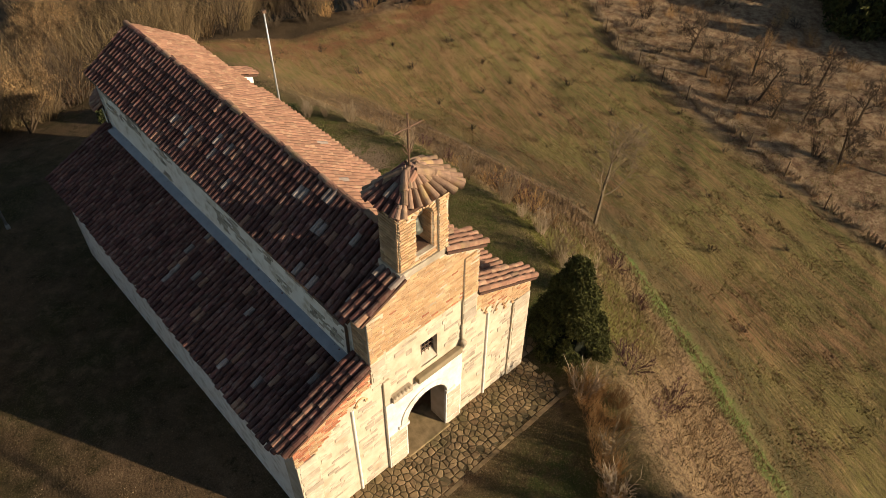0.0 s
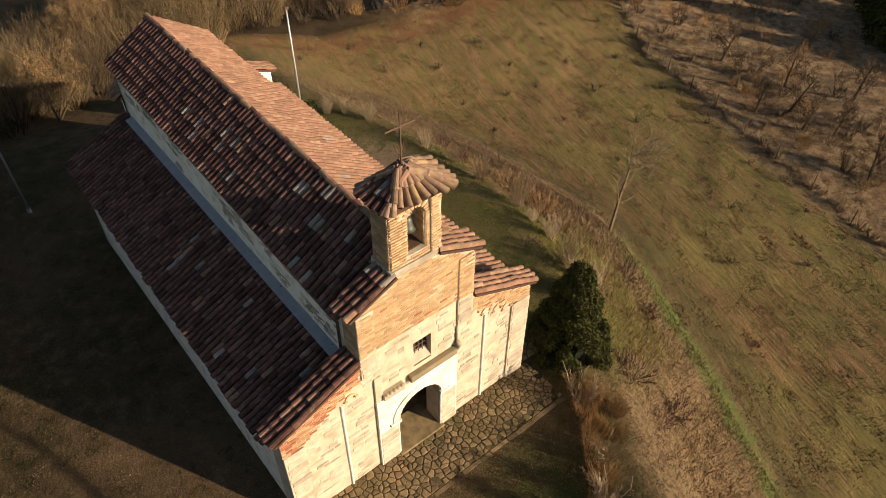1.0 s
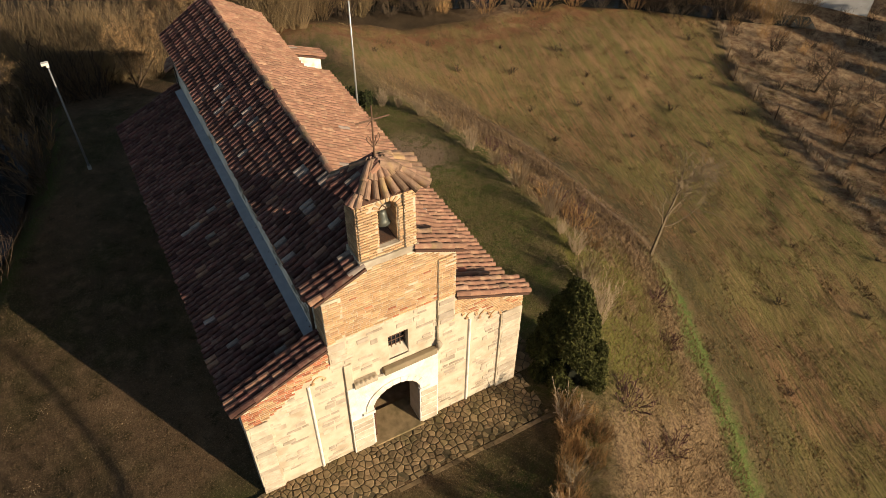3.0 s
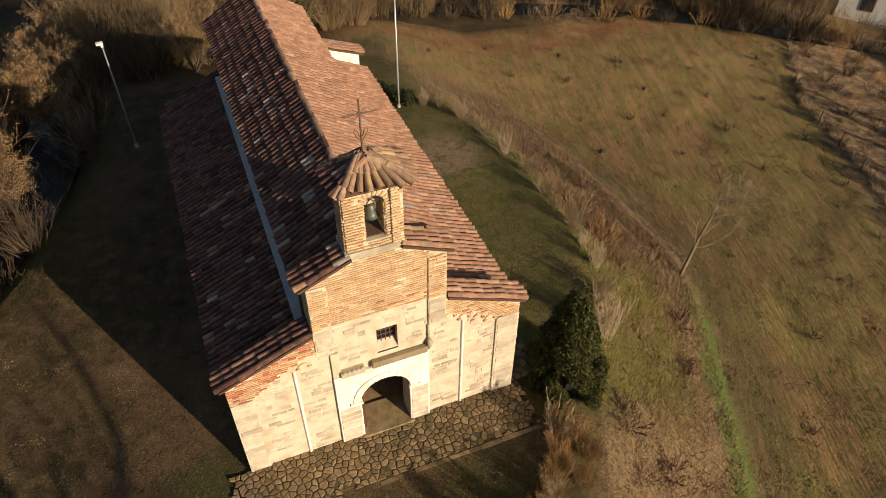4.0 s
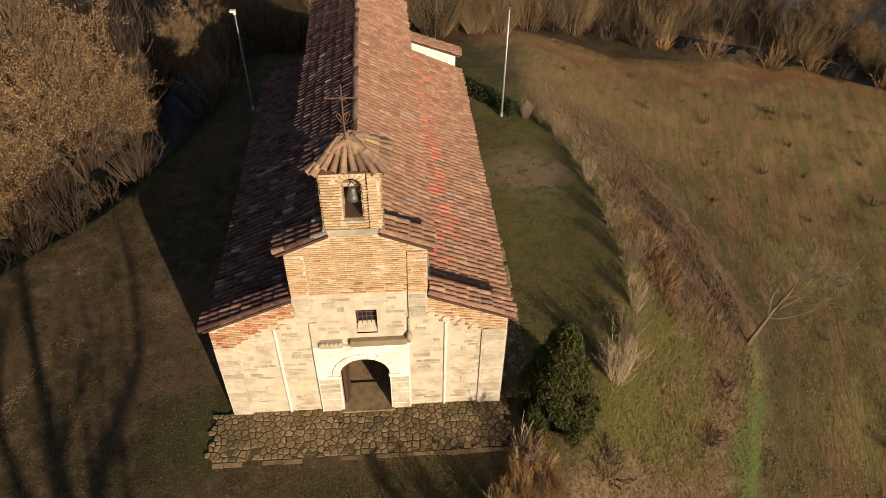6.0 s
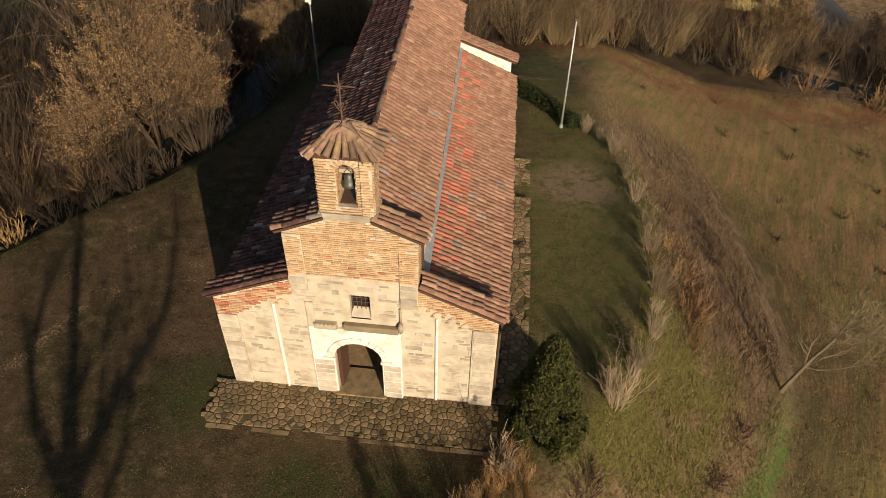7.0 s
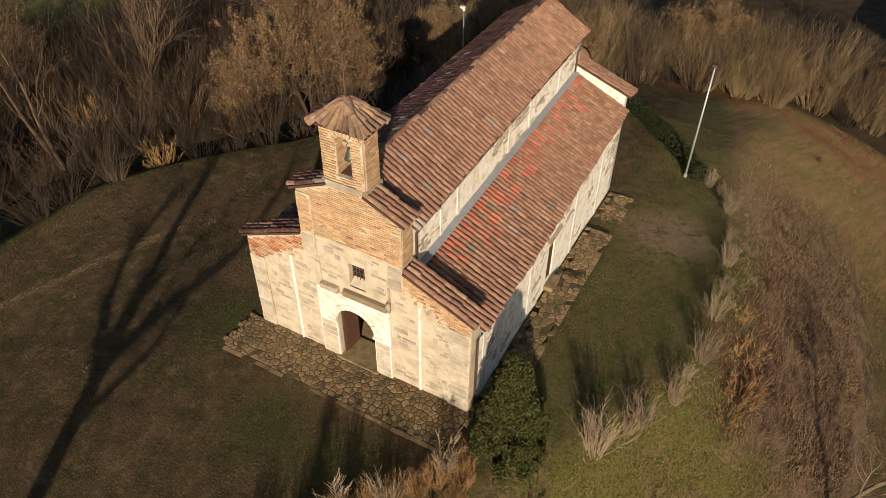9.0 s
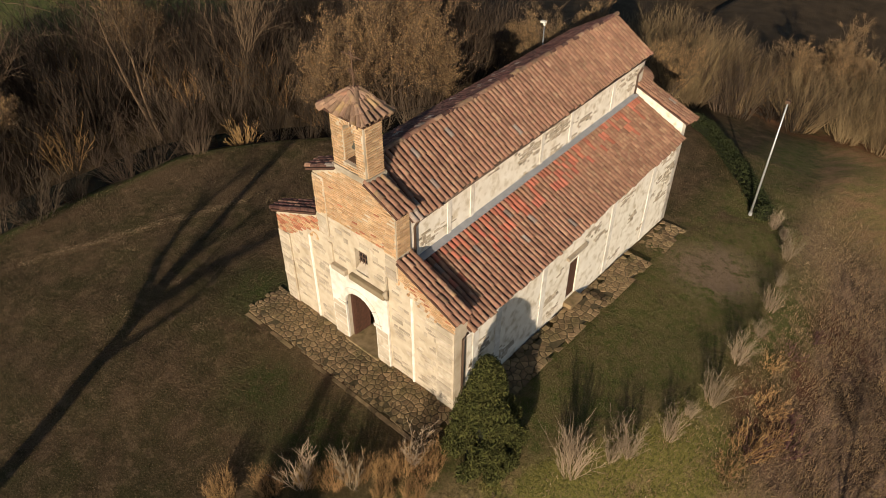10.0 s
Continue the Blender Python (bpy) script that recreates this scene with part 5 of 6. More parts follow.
plant("bare_tree", slim, 15.25, 5.1, "slim bare young tree leaning out from the foot of the bank", "tree", "", 0.88, 0, 0.05, (0, 28))

# evergreen by the corner of the facade
def evergreen(name, label, x, y, height, radius, n, seed, mat, profile):
    rng = np.random.default_rng(seed)
    th = thing(name, label, "bush" if name != "conifer" else "tree", (x, y, on_ground(x, y) - 0.05))
    segs = [(np.array([0, 0, 0.0]), np.array([0, 0, height * 0.8]), 0.09, 0.03)]
    c = []
    lobes = [(rng.uniform(0, 2 * math.pi), rng.uniform(0.0, 1.0), rng.uniform(0.7, 1.12)) for _ in range(120)]
    for t, f, k in lobes:
        rr = radius * np.interp(f, *profile) * k
        centre = np.array([math.cos(t) * rr * 0.78, math.sin(t) * rr * 0.78, height * f])
        segs.append((np.array([0, 0, height * f * 0.7]), centre, 0.03, 0.012))
        m = n // 120
        ball = rng.normal(size=(m, 3))
        ball /= np.linalg.norm(ball, axis=1, keepdims=True)
        c.append(centre + ball * np.array([0.42, 0.42, 0.5]) * radius * 0.5 * rng.uniform(0.5, 1.0, (m, 1)))
    c = np.concatenate(c)
    c = c[c[:, 2] > 0.02]
    part("trunk", segments_mesh("trunk", segs, [BARK]), None, th)
    lv = leaf_quads(c, 0.055 if name != "conifer" else 0.2, rng, 2.2, 0.7).reshape(-1, 3)
    me = bpy.data.meshes.new("foliage")
    me.from_pydata(lv.tolist(), [], np.arange(len(lv)).reshape(-1, 4).tolist())
    me.materials.append(mat)
    part("foliage", me, None, th, "dense dark green leaves")
    # Solid core, coloured to look like shade inside the bush.
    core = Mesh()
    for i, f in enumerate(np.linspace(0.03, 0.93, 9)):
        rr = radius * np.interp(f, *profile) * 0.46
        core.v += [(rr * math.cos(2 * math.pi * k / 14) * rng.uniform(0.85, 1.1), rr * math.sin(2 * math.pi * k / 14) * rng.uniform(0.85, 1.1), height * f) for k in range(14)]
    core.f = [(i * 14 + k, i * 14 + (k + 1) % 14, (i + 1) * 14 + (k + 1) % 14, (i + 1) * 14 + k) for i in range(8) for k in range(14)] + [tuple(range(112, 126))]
    part("inner_foliage", core, INNER, th, "solid core coloured as inner shade")
    return th


evergreen("evergreen_bush", "tall conical dark evergreen bush beside the facade corner", 5.6, -0.55, 3.85, 1.5, 84000, 170, LEAF, ((0, 0.12, 0.35, 0.6, 0.85, 1.0), (0.86, 1.0, 0.8, 0.52, 0.22, 0.03))).scale = (0.86, 1.05, 1.0)

# clipped hedge behind the lawn
def hedge(name, label, pts, height, width, seed):
    rng = np.random.default_rng(seed)
    th = thing(name, label, "hedge", (*pts[0], on_ground(*pts[0])))
    base = np.array([*pts[0], on_ground(*pts[0])])
    core, c = Mesh(), []
    total = []
    for (xa, ya), (xb, yb) in zip(pts[:-1], pts[1:]):
        n = max(2, int(math.hypot(xb - xa, yb - ya) / 0.35))
        total += [(xa + (xb - xa) * i / n, ya + (yb - ya) * i / n) for i in range(n)]
    total.append(pts[-1])
    k = len(total)
    for i, (x, y) in enumerate(total):
        x2, y2 = total[min(i + 1, k - 1)]
        x1, y1 = total[max(i - 1, 0)]
        d = Vector((x2 - x1, y2 - y1, 0)).normalized()
        s = Vector((-d.y, d.x, 0)) * width / 2
        z = on_ground(x, y)
        h = height * rng.uniform(0.92, 1.06)
        core.v += [tuple(np.array([x, y, z - 0.2]) - base + np.array(s) * 0.85), tuple(np.array([x, y, z + h]) - base + np.array(s) * 0.7 - np.array([0, 0, 0.08])), tuple(np.array([x, y, z + h]) - base - np.array(s) * 0.7 - np.array([0, 0, 0.08])), tuple(np.array([x, y, z - 0.2]) - base - np.array(s))]
        for _ in range(300):
            f, g = rng.uniform(-1, 1), rng.uniform(0, 1)
            if rng.random() < 0.5:
                c.append(np.array([x, y, z + h]) - base + np.array(s) * f * 0.85 + rng.normal(size=3) * 0.05)
            else:
                c.append(np.array([x, y, z + h * g]) - base + np.array(s) * (1 if f > 0 else -1) + rng.normal(size=3) * 0.06)
            c[-1] = c[-1] + np.array(d) * rng.uniform(-0.2, 0.2)
    core.f = [(4 * i + a, 4 * i + (a + 1) % 4, 4 * i + 4 + (a + 1) % 4, 4 * i + 4 + a) for i in range(k - 1) for a in range(4)] + [(0, 1, 2, 3), (4 * k - 4, 4 * k - 1, 4 * k - 2, 4 * k - 3)]
    for end_x, end_y in (total[0], total[-1]):
        ball = rng.normal(size=(700, 3))
        ball /= np.linalg.norm(ball, axis=1, keepdims=True)
        c += list(np.array([end_x, end_y, on_ground(end_x, end_y) + height * 0.5]) - base + ball * np.array([width * 0.55, width * 0.55, height * 0.55]))
    # The hedge's core carries its inner shade as colour too.
    part("inner_foliage", core, INNER, th, "shade-coloured foliage core")
    lv = leaf_quads(np.array(c), 0.075, rng, 1.4).reshape(-1, 3)
    me = bpy.data.meshes.new("foliage")
    me.from_pydata(lv.tolist(), [], np.arange(len(lv)).reshape(-1, 4).tolist())
    me.materials.append(HEDGE)
    part("foliage", me, None, th, "small dark green leaves")
    return th


hedge("hedge", "dark clipped hedge round the end of the lawn", [(6.95, 17.2), (5.9, 18.5), (4.7, 19.9), (3.3, 21.5), (2.1, 22.8), (0.7, 23.9)], 0.66, 0.55, 180)

# saplings in rows on the field, each with a tuft of dry grass
sap = [thicket_data("sapling", 190 + k, 0.95, [TWIG], 9, 0.2, 6, 0.012, fan=0.3, whole=True) for k in range(3)]
saplings = ((30.0, 21.3), (25.5, 20.0), (24.0, 16.0), (28.6, 17.4), (32.9, 15.0), (28.0, 13.2), (31.7, 10.4), (29.7, 6.0), (26.0, 23.1), (26.1, 26.9), (17.2, 25.9), (22.5, 28.9), (21.2, 25.3), (30.8, 24.6), (23.4, 10.9), (24.7, 4.1), (20.5, 1.4), (28.0, 1.4), (17.7, 30.8), (12.0, 27.4), (36.8, 24.4), (26.4, 26.8), (23.1, 20.3), (18.2, 16.4), (19.5, 20.6), (20.2, 6.9), (24.0, -1.0), (16.5, -2.6), (33.5, 19.8))
for k, (x, y) in enumerate(saplings):
    plant("sapling", sap[k % 3], x, y, "small bare sapling on the grass field", "sapling", "saplings on the field", prng.uniform(0.6, 0.9), prng.uniform(0, 360), 0.0, (0, 0), 0.7)

# woods along the stream and behind the church
thick = [thicket_data("thicket", 200 + k, 4.2, [TWIG], 44, 1.7, 6, 0.0078, fan=0.45) for k in range(4)]
golden = [tree_data("golden_tree", 210 + k, 6.2, [BARK, BROWNLEAF], 3, 4, (4, 5), 11000, 0.05, 0.28, 0.08, 0.4, 0.012, 0.25) for k in range(2)]
bare = [tree_data("bare_tree", 220 + k, 8.5, [BARK], 1 + k, 4, (4, 5), 0, 0.1, 0.2, 0.11, 0.5, 0.013, 0.3, 0.6) for k in range(3)]
brush = [thicket_data("brushwood", 230 + k, 2.0, [TWIG if k else RUST], 30, 1.2, 6, 0.011, fan=0.55) for k in range(3)]


def wood(n, seed, where, kinds, group):
    r = random.Random(seed)
    made, tries = [], 0
    while len(made) < n and tries < n * 40:
        tries += 1
        x, y = where(r)
        gap = 0.9
        if any(abs(x - a) < gap and abs(y - b) < gap for a, b in made):
            continue
        made.append((x, y))
        name, shapes, label, cat, lo, hi = r.choices(kinds, [k[-1] for k in kinds])[0][:-1]
        plant(name, r.choice(shapes), x, y, label, cat, group, r.uniform(lo, hi), r.uniform(0, 360), 0.05, (r.uniform(-5, 5), r.uniform(-5, 5)))


K_THICK = ("thicket", thick, "dense brown and golden leafless thicket", "thicket", 0.7, 1.15, 6)
K_GOLD = ("golden_tree", golden, "slender tree with dry golden leaves", "tree", 0.75, 1.1, 0.25)
K_BARE = ("bare_tree", bare, "tall bare grey-brown tree", "tree", 0.7, 1.05, 0.6)
K_BRUSH = ("brushwood", brush, "low tangle of bare brown brushwood", "brushwood", 0.7, 1.2, 2)


def bank_at(y):
    return float(smoothed(y, BANK_Y, BANK_X))


def left_wood(r):
    y = r.uniform(-9, 24)
    return bank_at(y) - 4.7 - 11 * r.random() ** 1.3, y


wood(140, 301, left_wood, [K_THICK, K_GOLD, K_BARE, K_BRUSH], "wood beyond the stream")


def front_wood(r):
    y = r.uniform(-10, 12)
    return bank_at(y) - r.uniform(4.3, 8.5), y


wood(60, 306, front_wood, [(*K_BRUSH[:4], 0.8, 1.25, 5), (*K_THICK[:4], 0.4, 0.7, 4)], "wood beyond the stream")


def near_bank(r):
    y = r.uniform(-7, 22)
    return bank_at(y) - r.uniform(0.3, 1.4), y


for x, y, s in ((-12.8, 13.8, 1.1), (-13.8, 11.3, 0.95), (-11.8, 16.6, 1.0), (-8.8, 21.6, 0.8), (-14.6, 16.3, 1.05), (-10.6, 15.0, 0.8)):
    plant("golden_tree", golden[int(x * 10) % 2], x, y, "slender tree full of dry golden-brown leaves", "tree", "wood beyond the stream", s, prng.uniform(0, 360))
wood(20, 302, near_bank, [K_BRUSH, (*K_THICK[:4], 0.4, 0.65, 1)], "brush on the stream bank")


def back_wood(r):
    x = r.uniform(-12, 9)
    return x, np.interp(x, (-12, -2, 2, 9), (24, 25.8, 29.3, 31.8)) + 14 * r.random() ** 1.2


goldthick = [thicket_data("thicket", 260 + k, 4.2, [GOLD], 90, 2.0, 6, 0.006, fan=0.5) for k in range(2)]
wood(125, 303, back_wood, [("thicket", goldthick, "dense golden-brown leafless thicket", "thicket", 0.5, 0.85, 6), (*K_THICK[:4], 0.55, 0.85, 3), (*K_GOLD[:4], 0.6, 0.9, 1), (*K_BRUSH[:4], 0.8, 1.3, 2)], "thicket behind the church")


def far_belt(r):
    x = r.uniform(7, 46)
    front_y = np.interp(x, (7, 12, 17, 21, 25, 33, 38, 46), (32.8, 34.4, 36.6, 36.6, 35.4, 33.2, 28.5, 22))
    return x, front_y + 0.6 + 9 * r.random() ** 1.1


wood(95, 304, far_belt, [("thicket", goldthick, "dense golden-brown leafless thicket", "thicket", 0.6, 1.0, 4), (*K_THICK[:4], 0.7, 1.1, 6), (*K_GOLD[:4], 0.6, 0.9, 1), (*K_BARE[:4], 0.5, 0.8, 0.7), (*K_BRUSH[:4], 0.9, 1.4, 3)], "belt of trees beyond the field")
orchard = [tree_data("orchard_tree", 240 + k, 3.0, [BARK], 1, 4, (4, 5), 0, 0.1, 0.1, 0.1, 0.3, 0.014, 0.35, 0.95) for k in range(2)]
for k, (x, y) in enumerate(((37.8, 12.1), (37.6, 8.0), (37.1, 4.5), (34.2, 0.7), (35.9, 9.4), (36.2, 6.2), (40.5, 10.0), (40.0, 15.0), (39.5, 2.0), (35.8, -3.0), (42.5, 6.0))):
    plant("orchard_tree", orchard[k % 2], x, y, "gnarled bare orchard tree on the rough slope", "tree", "old orchard", prng.uniform(0.8, 1.2), prng.uniform(0, 360))


def rough_slope(r):
    y = r.uniform(-9, 26)
    return np.interp(y, (-10, -5, 6, 18, 26), (26.8, 28.6, 31.8, 36.8, 40)) + 1.8 + 15 * r.random() ** 1.1, y


wood(120, 305, rough_slope, [(*K_BRUSH[:4], 0.3, 0.6, 9), (*K_THICK[:4], 0.25, 0.42, 1)], "scrub beyond the fence")
for k, (x, y, h) in enumerate(((53, 8.5, 5.5), (54.5, 5, 5.5), (56.5, 11, 6), (52.5, 2, 5), (58, 7, 6.5), (60, 14, 6.5))):
    evergreen("conifer", "tall black-green conifer at the top of the slope", x, y, h, 2.6, 4800, 310 + k, LEAF, ((0, 0.15, 0.5, 0.8, 1.0), (0.8, 1.0, 0.75, 0.4, 0.08)))

# trees behind the viewer, whose shade lies across the lawn
def forked_tree(seed, fork, limbs, top, trunk):
    """A tall bare tree: a clean trunk up to its fork, then the given limbs as (side, rise) steps, each with its twigs."""
    r = np.random.default_rng(seed)
    ax = np.array([0.893, 0.45, 0.0])
    heavy, fine = [], []
    p = np.array([0, 0, -6.0])
    n = 8
    for k in range(n):
        q = np.array([0, 0, -6.0 + (fork + 6.0) * (k + 1) / n]) + np.append(r.normal(size=2) * 0.03, 0)
        heavy.append((p, q, trunk * (1 - 0.3 * k / n), trunk * (1 - 0.3 * (k + 1) / n)))
        p = q
    for start, rad, steps in limbs:
        at0, rr = np.array([0, 0, fork + start]), rad
        deep = r.normal() * 0.3
        for s, h in steps:
            q = ax * s + np.array([-0.45, 0.893, 0]) * deep * h * 0.3 + np.array([0, 0, fork + h])
            heavy.append((at0, q, rr, rr * 0.72))
            way = (q - at0) / np.linalg.norm(q - at0)
            for _ in range(4):
                nd = way + r.normal(size=3) * 0.55 + np.array([0, 0, 0.2])
                grow(r, fine, at0 + (q - at0) * r.uniform(0.1, 1), nd, r.uniform(1.2, 3.0), rr * 0.32, 1, 0.25, (2, 3), 0.3, None, 0.014, 0.6)
            at0, rr = q, rr * 0.72
        for _ in range(3):
            grow(r, fine, at0, way + r.normal(size=3) * 0.4, top * r.uniform(0.5, 1.0), rr * 0.75, 2, 0.22, (2, 3), 0.35, None, 0.016, 0.6)
    return [("trunk", segments_mesh("trunk", heavy, [BARK], sides=9)), ("crown", segments_mesh("crown", fine, [BARK]))]


shade = forked_tree(320, 7.3, ((0.0, 0.28, ((-0.05, 1.0), (0.1, 2.6), (0.3, 4.4))), (-0.3, 0.22, ((-1.05, 0.8), (-1.3, 1.6), (-0.9, 2.7))), (-0.1, 0.21, ((1.2, 0.8), (2.9, 1.8), (3.6, 3.0))), (-0.9, 0.13, ((0.7, -0.4), (1.45, 0.25), (1.9, 1.5)))), 4.0, 0.37)
plant("bare_tree", shade, 2.7, -24.0, "tall forked bare tree whose shade crosses the lawn", "tree", "tall trees by the lawn", 1.0, 0, on_ground(2.7, -24.0))
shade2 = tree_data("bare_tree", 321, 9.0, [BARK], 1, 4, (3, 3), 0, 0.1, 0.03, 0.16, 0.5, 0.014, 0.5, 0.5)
plant("bare_tree", shade2, -3.4, -27.5, "tall bare tree whose shade crosses the lawn", "tree", "tall trees by the lawn", 1.0, 70)
for x, y, h in ((6.3, -14.0, 9.0), (7.09, -13.6, 8.93)):
    evergreen("evergreen_column", "broad dark evergreen on the bank", x, y, h, 1.1, 7200, int(x * 100), LEAF, ((0, 0.12, 0.5, 0.85, 1.0), (0.5, 0.9, 1.0, 0.7, 0.12)))

# grass in tufts: dry on the bank, short on the lawn and field
def grass(name, label, n, seed, where, mat, height, width, keep=lambda x, y: np.ones_like(x, bool)):
    rng = np.random.default_rng(seed)
    x, y = where(rng, n)
    ok = keep(x, y)
    x, y = x[ok], y[ok]
    z = ground_height(x, y)
    n = len(x)
    h = height * rng.uniform(0.4, 1.3, n)
    t = rng.uniform(0, 2 * math.pi, n)
    lx, ly = rng.normal(size=n) * 0.5, rng.normal(size=n) * 0.5
    w = width * rng.uniform(0.6, 1.4, n)
    ux, uy = np.cos(t) * w, np.sin(t) * w
    p = np.stack([np.stack([x - ux, y - uy, z - 0.02], 1), np.stack([x + ux, y + uy, z - 0.02], 1), np.stack([x + lx * h, y + ly * h, z + h], 1)], 1).reshape(-1, 3)
    me = bpy.data.meshes.new(name)
    me.from_pydata(p.tolist(), [], np.arange(3 * n).reshape(-1, 3).tolist())
    me.materials.append(mat)
    return tagged(new(name, me), label, "grass", kind="stuff")


def blades(name, base, second):
    return material(name, base, vary=0.34, scale=0.6, second=second, rough=1.0, bump=0, islands=True)


DRY = blades("dry straw grass", (0.21, 0.138, 0.066), (0.13, 0.083, 0.042))
OLIVE = blades("olive winter grass", (0.15, 0.118, 0.038), (0.18, 0.115, 0.05))
LITTER = blades("brown leaf litter", (0.23, 0.128, 0.064), (0.14, 0.08, 0.042))
LAWNLITTER = blades("dull brown fallen leaves", (0.1, 0.062, 0.034), (0.07, 0.045, 0.026))
LAWNGRASS = blades("short olive-brown lawn grass", (0.09, 0.065, 0.027), (0.128, 0.086, 0.044))
PALELITTER = blades("pale dry straw", (0.37, 0.265, 0.15), (0.25, 0.175, 0.1))
GREEN = blades("fresh green grass", (0.105, 0.125, 0.03), (0.14, 0.13, 0.042))


def slope_at(x, y):
    return (x - smoothed(y, EDGE_Y, EDGE_X)) * 0.93


def clear_of_church(x, y):
    return ~((np.abs(x) < 5.2) & (y > -1.9) & (y < 14.6))


def area(x0, x1, y0, y1):
    return lambda rng, n: (rng.uniform(x0, x1, n), rng.uniform(y0, y1, n))


grass("bank_grass", "dry straw-coloured grass on the bank", 130000, 401, area(3, 17, -10, 26), DRY, 0.17, 0.014, lambda x, y: (np.random.default_rng(8).uniform(11, 24, len(x)) > y) & (slope_at(x, y) > np.random.default_rng(3).uniform(0.2, 2.2, len(x))) & (slope_at(x, y) < 6.0))
grass("bank_moss", "yellow-green mossy grass on the bank", 18000, 414, area(5, 14, -3, 6), blades("yellow-green grass", (0.158, 0.14, 0.032), (0.106, 0.102, 0.026)), 0.075, 0.012, lambda x, y: (slope_at(x, y) > 0.0) & (slope_at(x, y) < 4.2) & (np.random.default_rng(7).uniform(-1.2, 0.8, len(x)) + np.sin(x * 1.3 + y * 0.5) + np.sin(y * 1.6 - x * 0.4) > -0.6))
grass("bank_dead", "pinkish-brown dead grass on the bank", 60000, 412, area(6, 18, 3, 23), blades("pinkish dead grass", (0.18, 0.122, 0.074), (0.075, 0.05, 0.03)), 0.15, 0.011, lambda x, y: (slope_at(x, y) > np.random.default_rng(12).uniform(1.4, 3.0, len(x))) & (slope_at(x, y) < np.random.default_rng(13).uniform(4.8, 6.5, len(x))) & (np.random.default_rng(5).uniform(17, 23, len(x)) > y) & (np.random.default_rng(6).uniform(3.4, 7, len(x)) < y))
grass("bank_green", "strip of fresh green grass along the foot of the bank", 9000, 402, area(6, 17, -9, 6), GREEN, 0.1, 0.016, lambda x, y: (slope_at(x, y) > 5.5) & (slope_at(x, y) < 6.4 + 0.2 * np.sin(y * 2.1)) & (y < np.random.default_rng(11).uniform(3.5, 6, len(x))))
grass("lawn_grass", "short brown-olive winter grass on the lawn", 230000, 403, area(-16, 10, -12, 23), LAWNGRASS, 0.05, 0.013, lambda x, y: (slope_at(x, y) < 0.2) & (x > smoothed(y, BANK_Y, BANK_X)) & clear_of_church(x, y))
grass("lawn_litter", "brown fallen leaves on the lawn", 9000, 404, area(-16, 10, -12, 23), LAWNLITTER, 0.02, 0.018, lambda x, y: (slope_at(x, y) < 0.3) & (x > smoothed(y, BANK_Y, BANK_X)) & clear_of_church(x, y))
def mottle(x, y, size, seed, long=2.6):
    """Soft random patches, drawn out along the mown lines of the field."""
    grid = np.random.default_rng(seed).normal(size=(97, 97))
    u, v = (x * 0.34 + y * 0.94) / (size * long), (x * 0.94 - y * 0.34) / size
    i, j = np.floor(u).astype(int), np.floor(v).astype(int)
    f, g = u - i, v - j
    f, g = f * f * (3 - 2 * f), g * g * (3 - 2 * g)
    at0 = lambda a, b: grid[(i + a) % 97, (j + b) % 97]
    return (at0(0, 0) * (1 - f) + at0(1, 0) * f) * (1 - g) + (at0(0, 1) * (1 - f) + at0(1, 1) * f) * g


def in_field(x, y):
    return (slope_at(x, y) > 6.4) & (y < 34)


grass("field_grass", "olive grass in patches on the field", 150000, 405, area(8, 40, -9, 36), OLIVE, 0.07, 0.024, lambda x, y: in_field(x, y) & (mottle(x, y, 0.9, 51) + 0.6 * mottle(x, y, 0.3, 52) > -0.1))
grass("field_litter", "dry brown stalks and leaves on the field", 150000, 406, area(8, 40, -9, 36), LITTER, 0.06, 0.024, lambda x, y: in_field(x, y) & (mottle(x, y, 0.9, 51) + 0.6 * mottle(x, y, 0.3, 53) < 0.1))
grass("field_green", "green blades in the field", 50000, 407, area(8, 40, -9, 36), GREEN, 0.06, 0.022, lambda x, y: in_field(x, y) & (mottle(x, y, 1.6, 54) + 0.7 * mottle(x, y, 0.4, 55) > 0.5))
grass("field_stubble", "dark tufts of stubble on the field", 60000, 415, area(8, 40, -9, 36), blades("dark stubble", (0.05, 0.036, 0.018), (0.075, 0.05, 0.026)), 0.09, 0.022, lambda x, y: in_field(x, y) & (mottle(x, y, 0.45, 56, 2.0) + 0.7 * mottle(x, y, 0.18, 57, 1.2) > 0.75))
grass("field_straw", "pale bits of straw lying on the field", 60000, 416, area(8, 40, -9, 36), PALELITTER, 0.03, 0.026, lambda x, y: in_field(x, y) & (mottle(x, y, 0.6, 58) + 0.5 * mottle(x, y, 4.0, 62) > 0.0))
grass("lawn_green", "green winter grass on the sunny lawn", 40000, 408, area(4.8, 10, 0, 19), blades("green lawn grass", (0.1, 0.115, 0.028), (0.15, 0.13, 0.05)), 0.045, 0.0095, lambda x, y: (slope_at(x, y) < 0.4) & clear_of_church(x, y) & (np.hypot(x - 7, y - 12.2) > 1.2) & (np.sin(x * 1.9 + 1.5 * np.sin(y * 0.8)) + np.sin(y * 1.3 + x * 0.6) > -0.5))
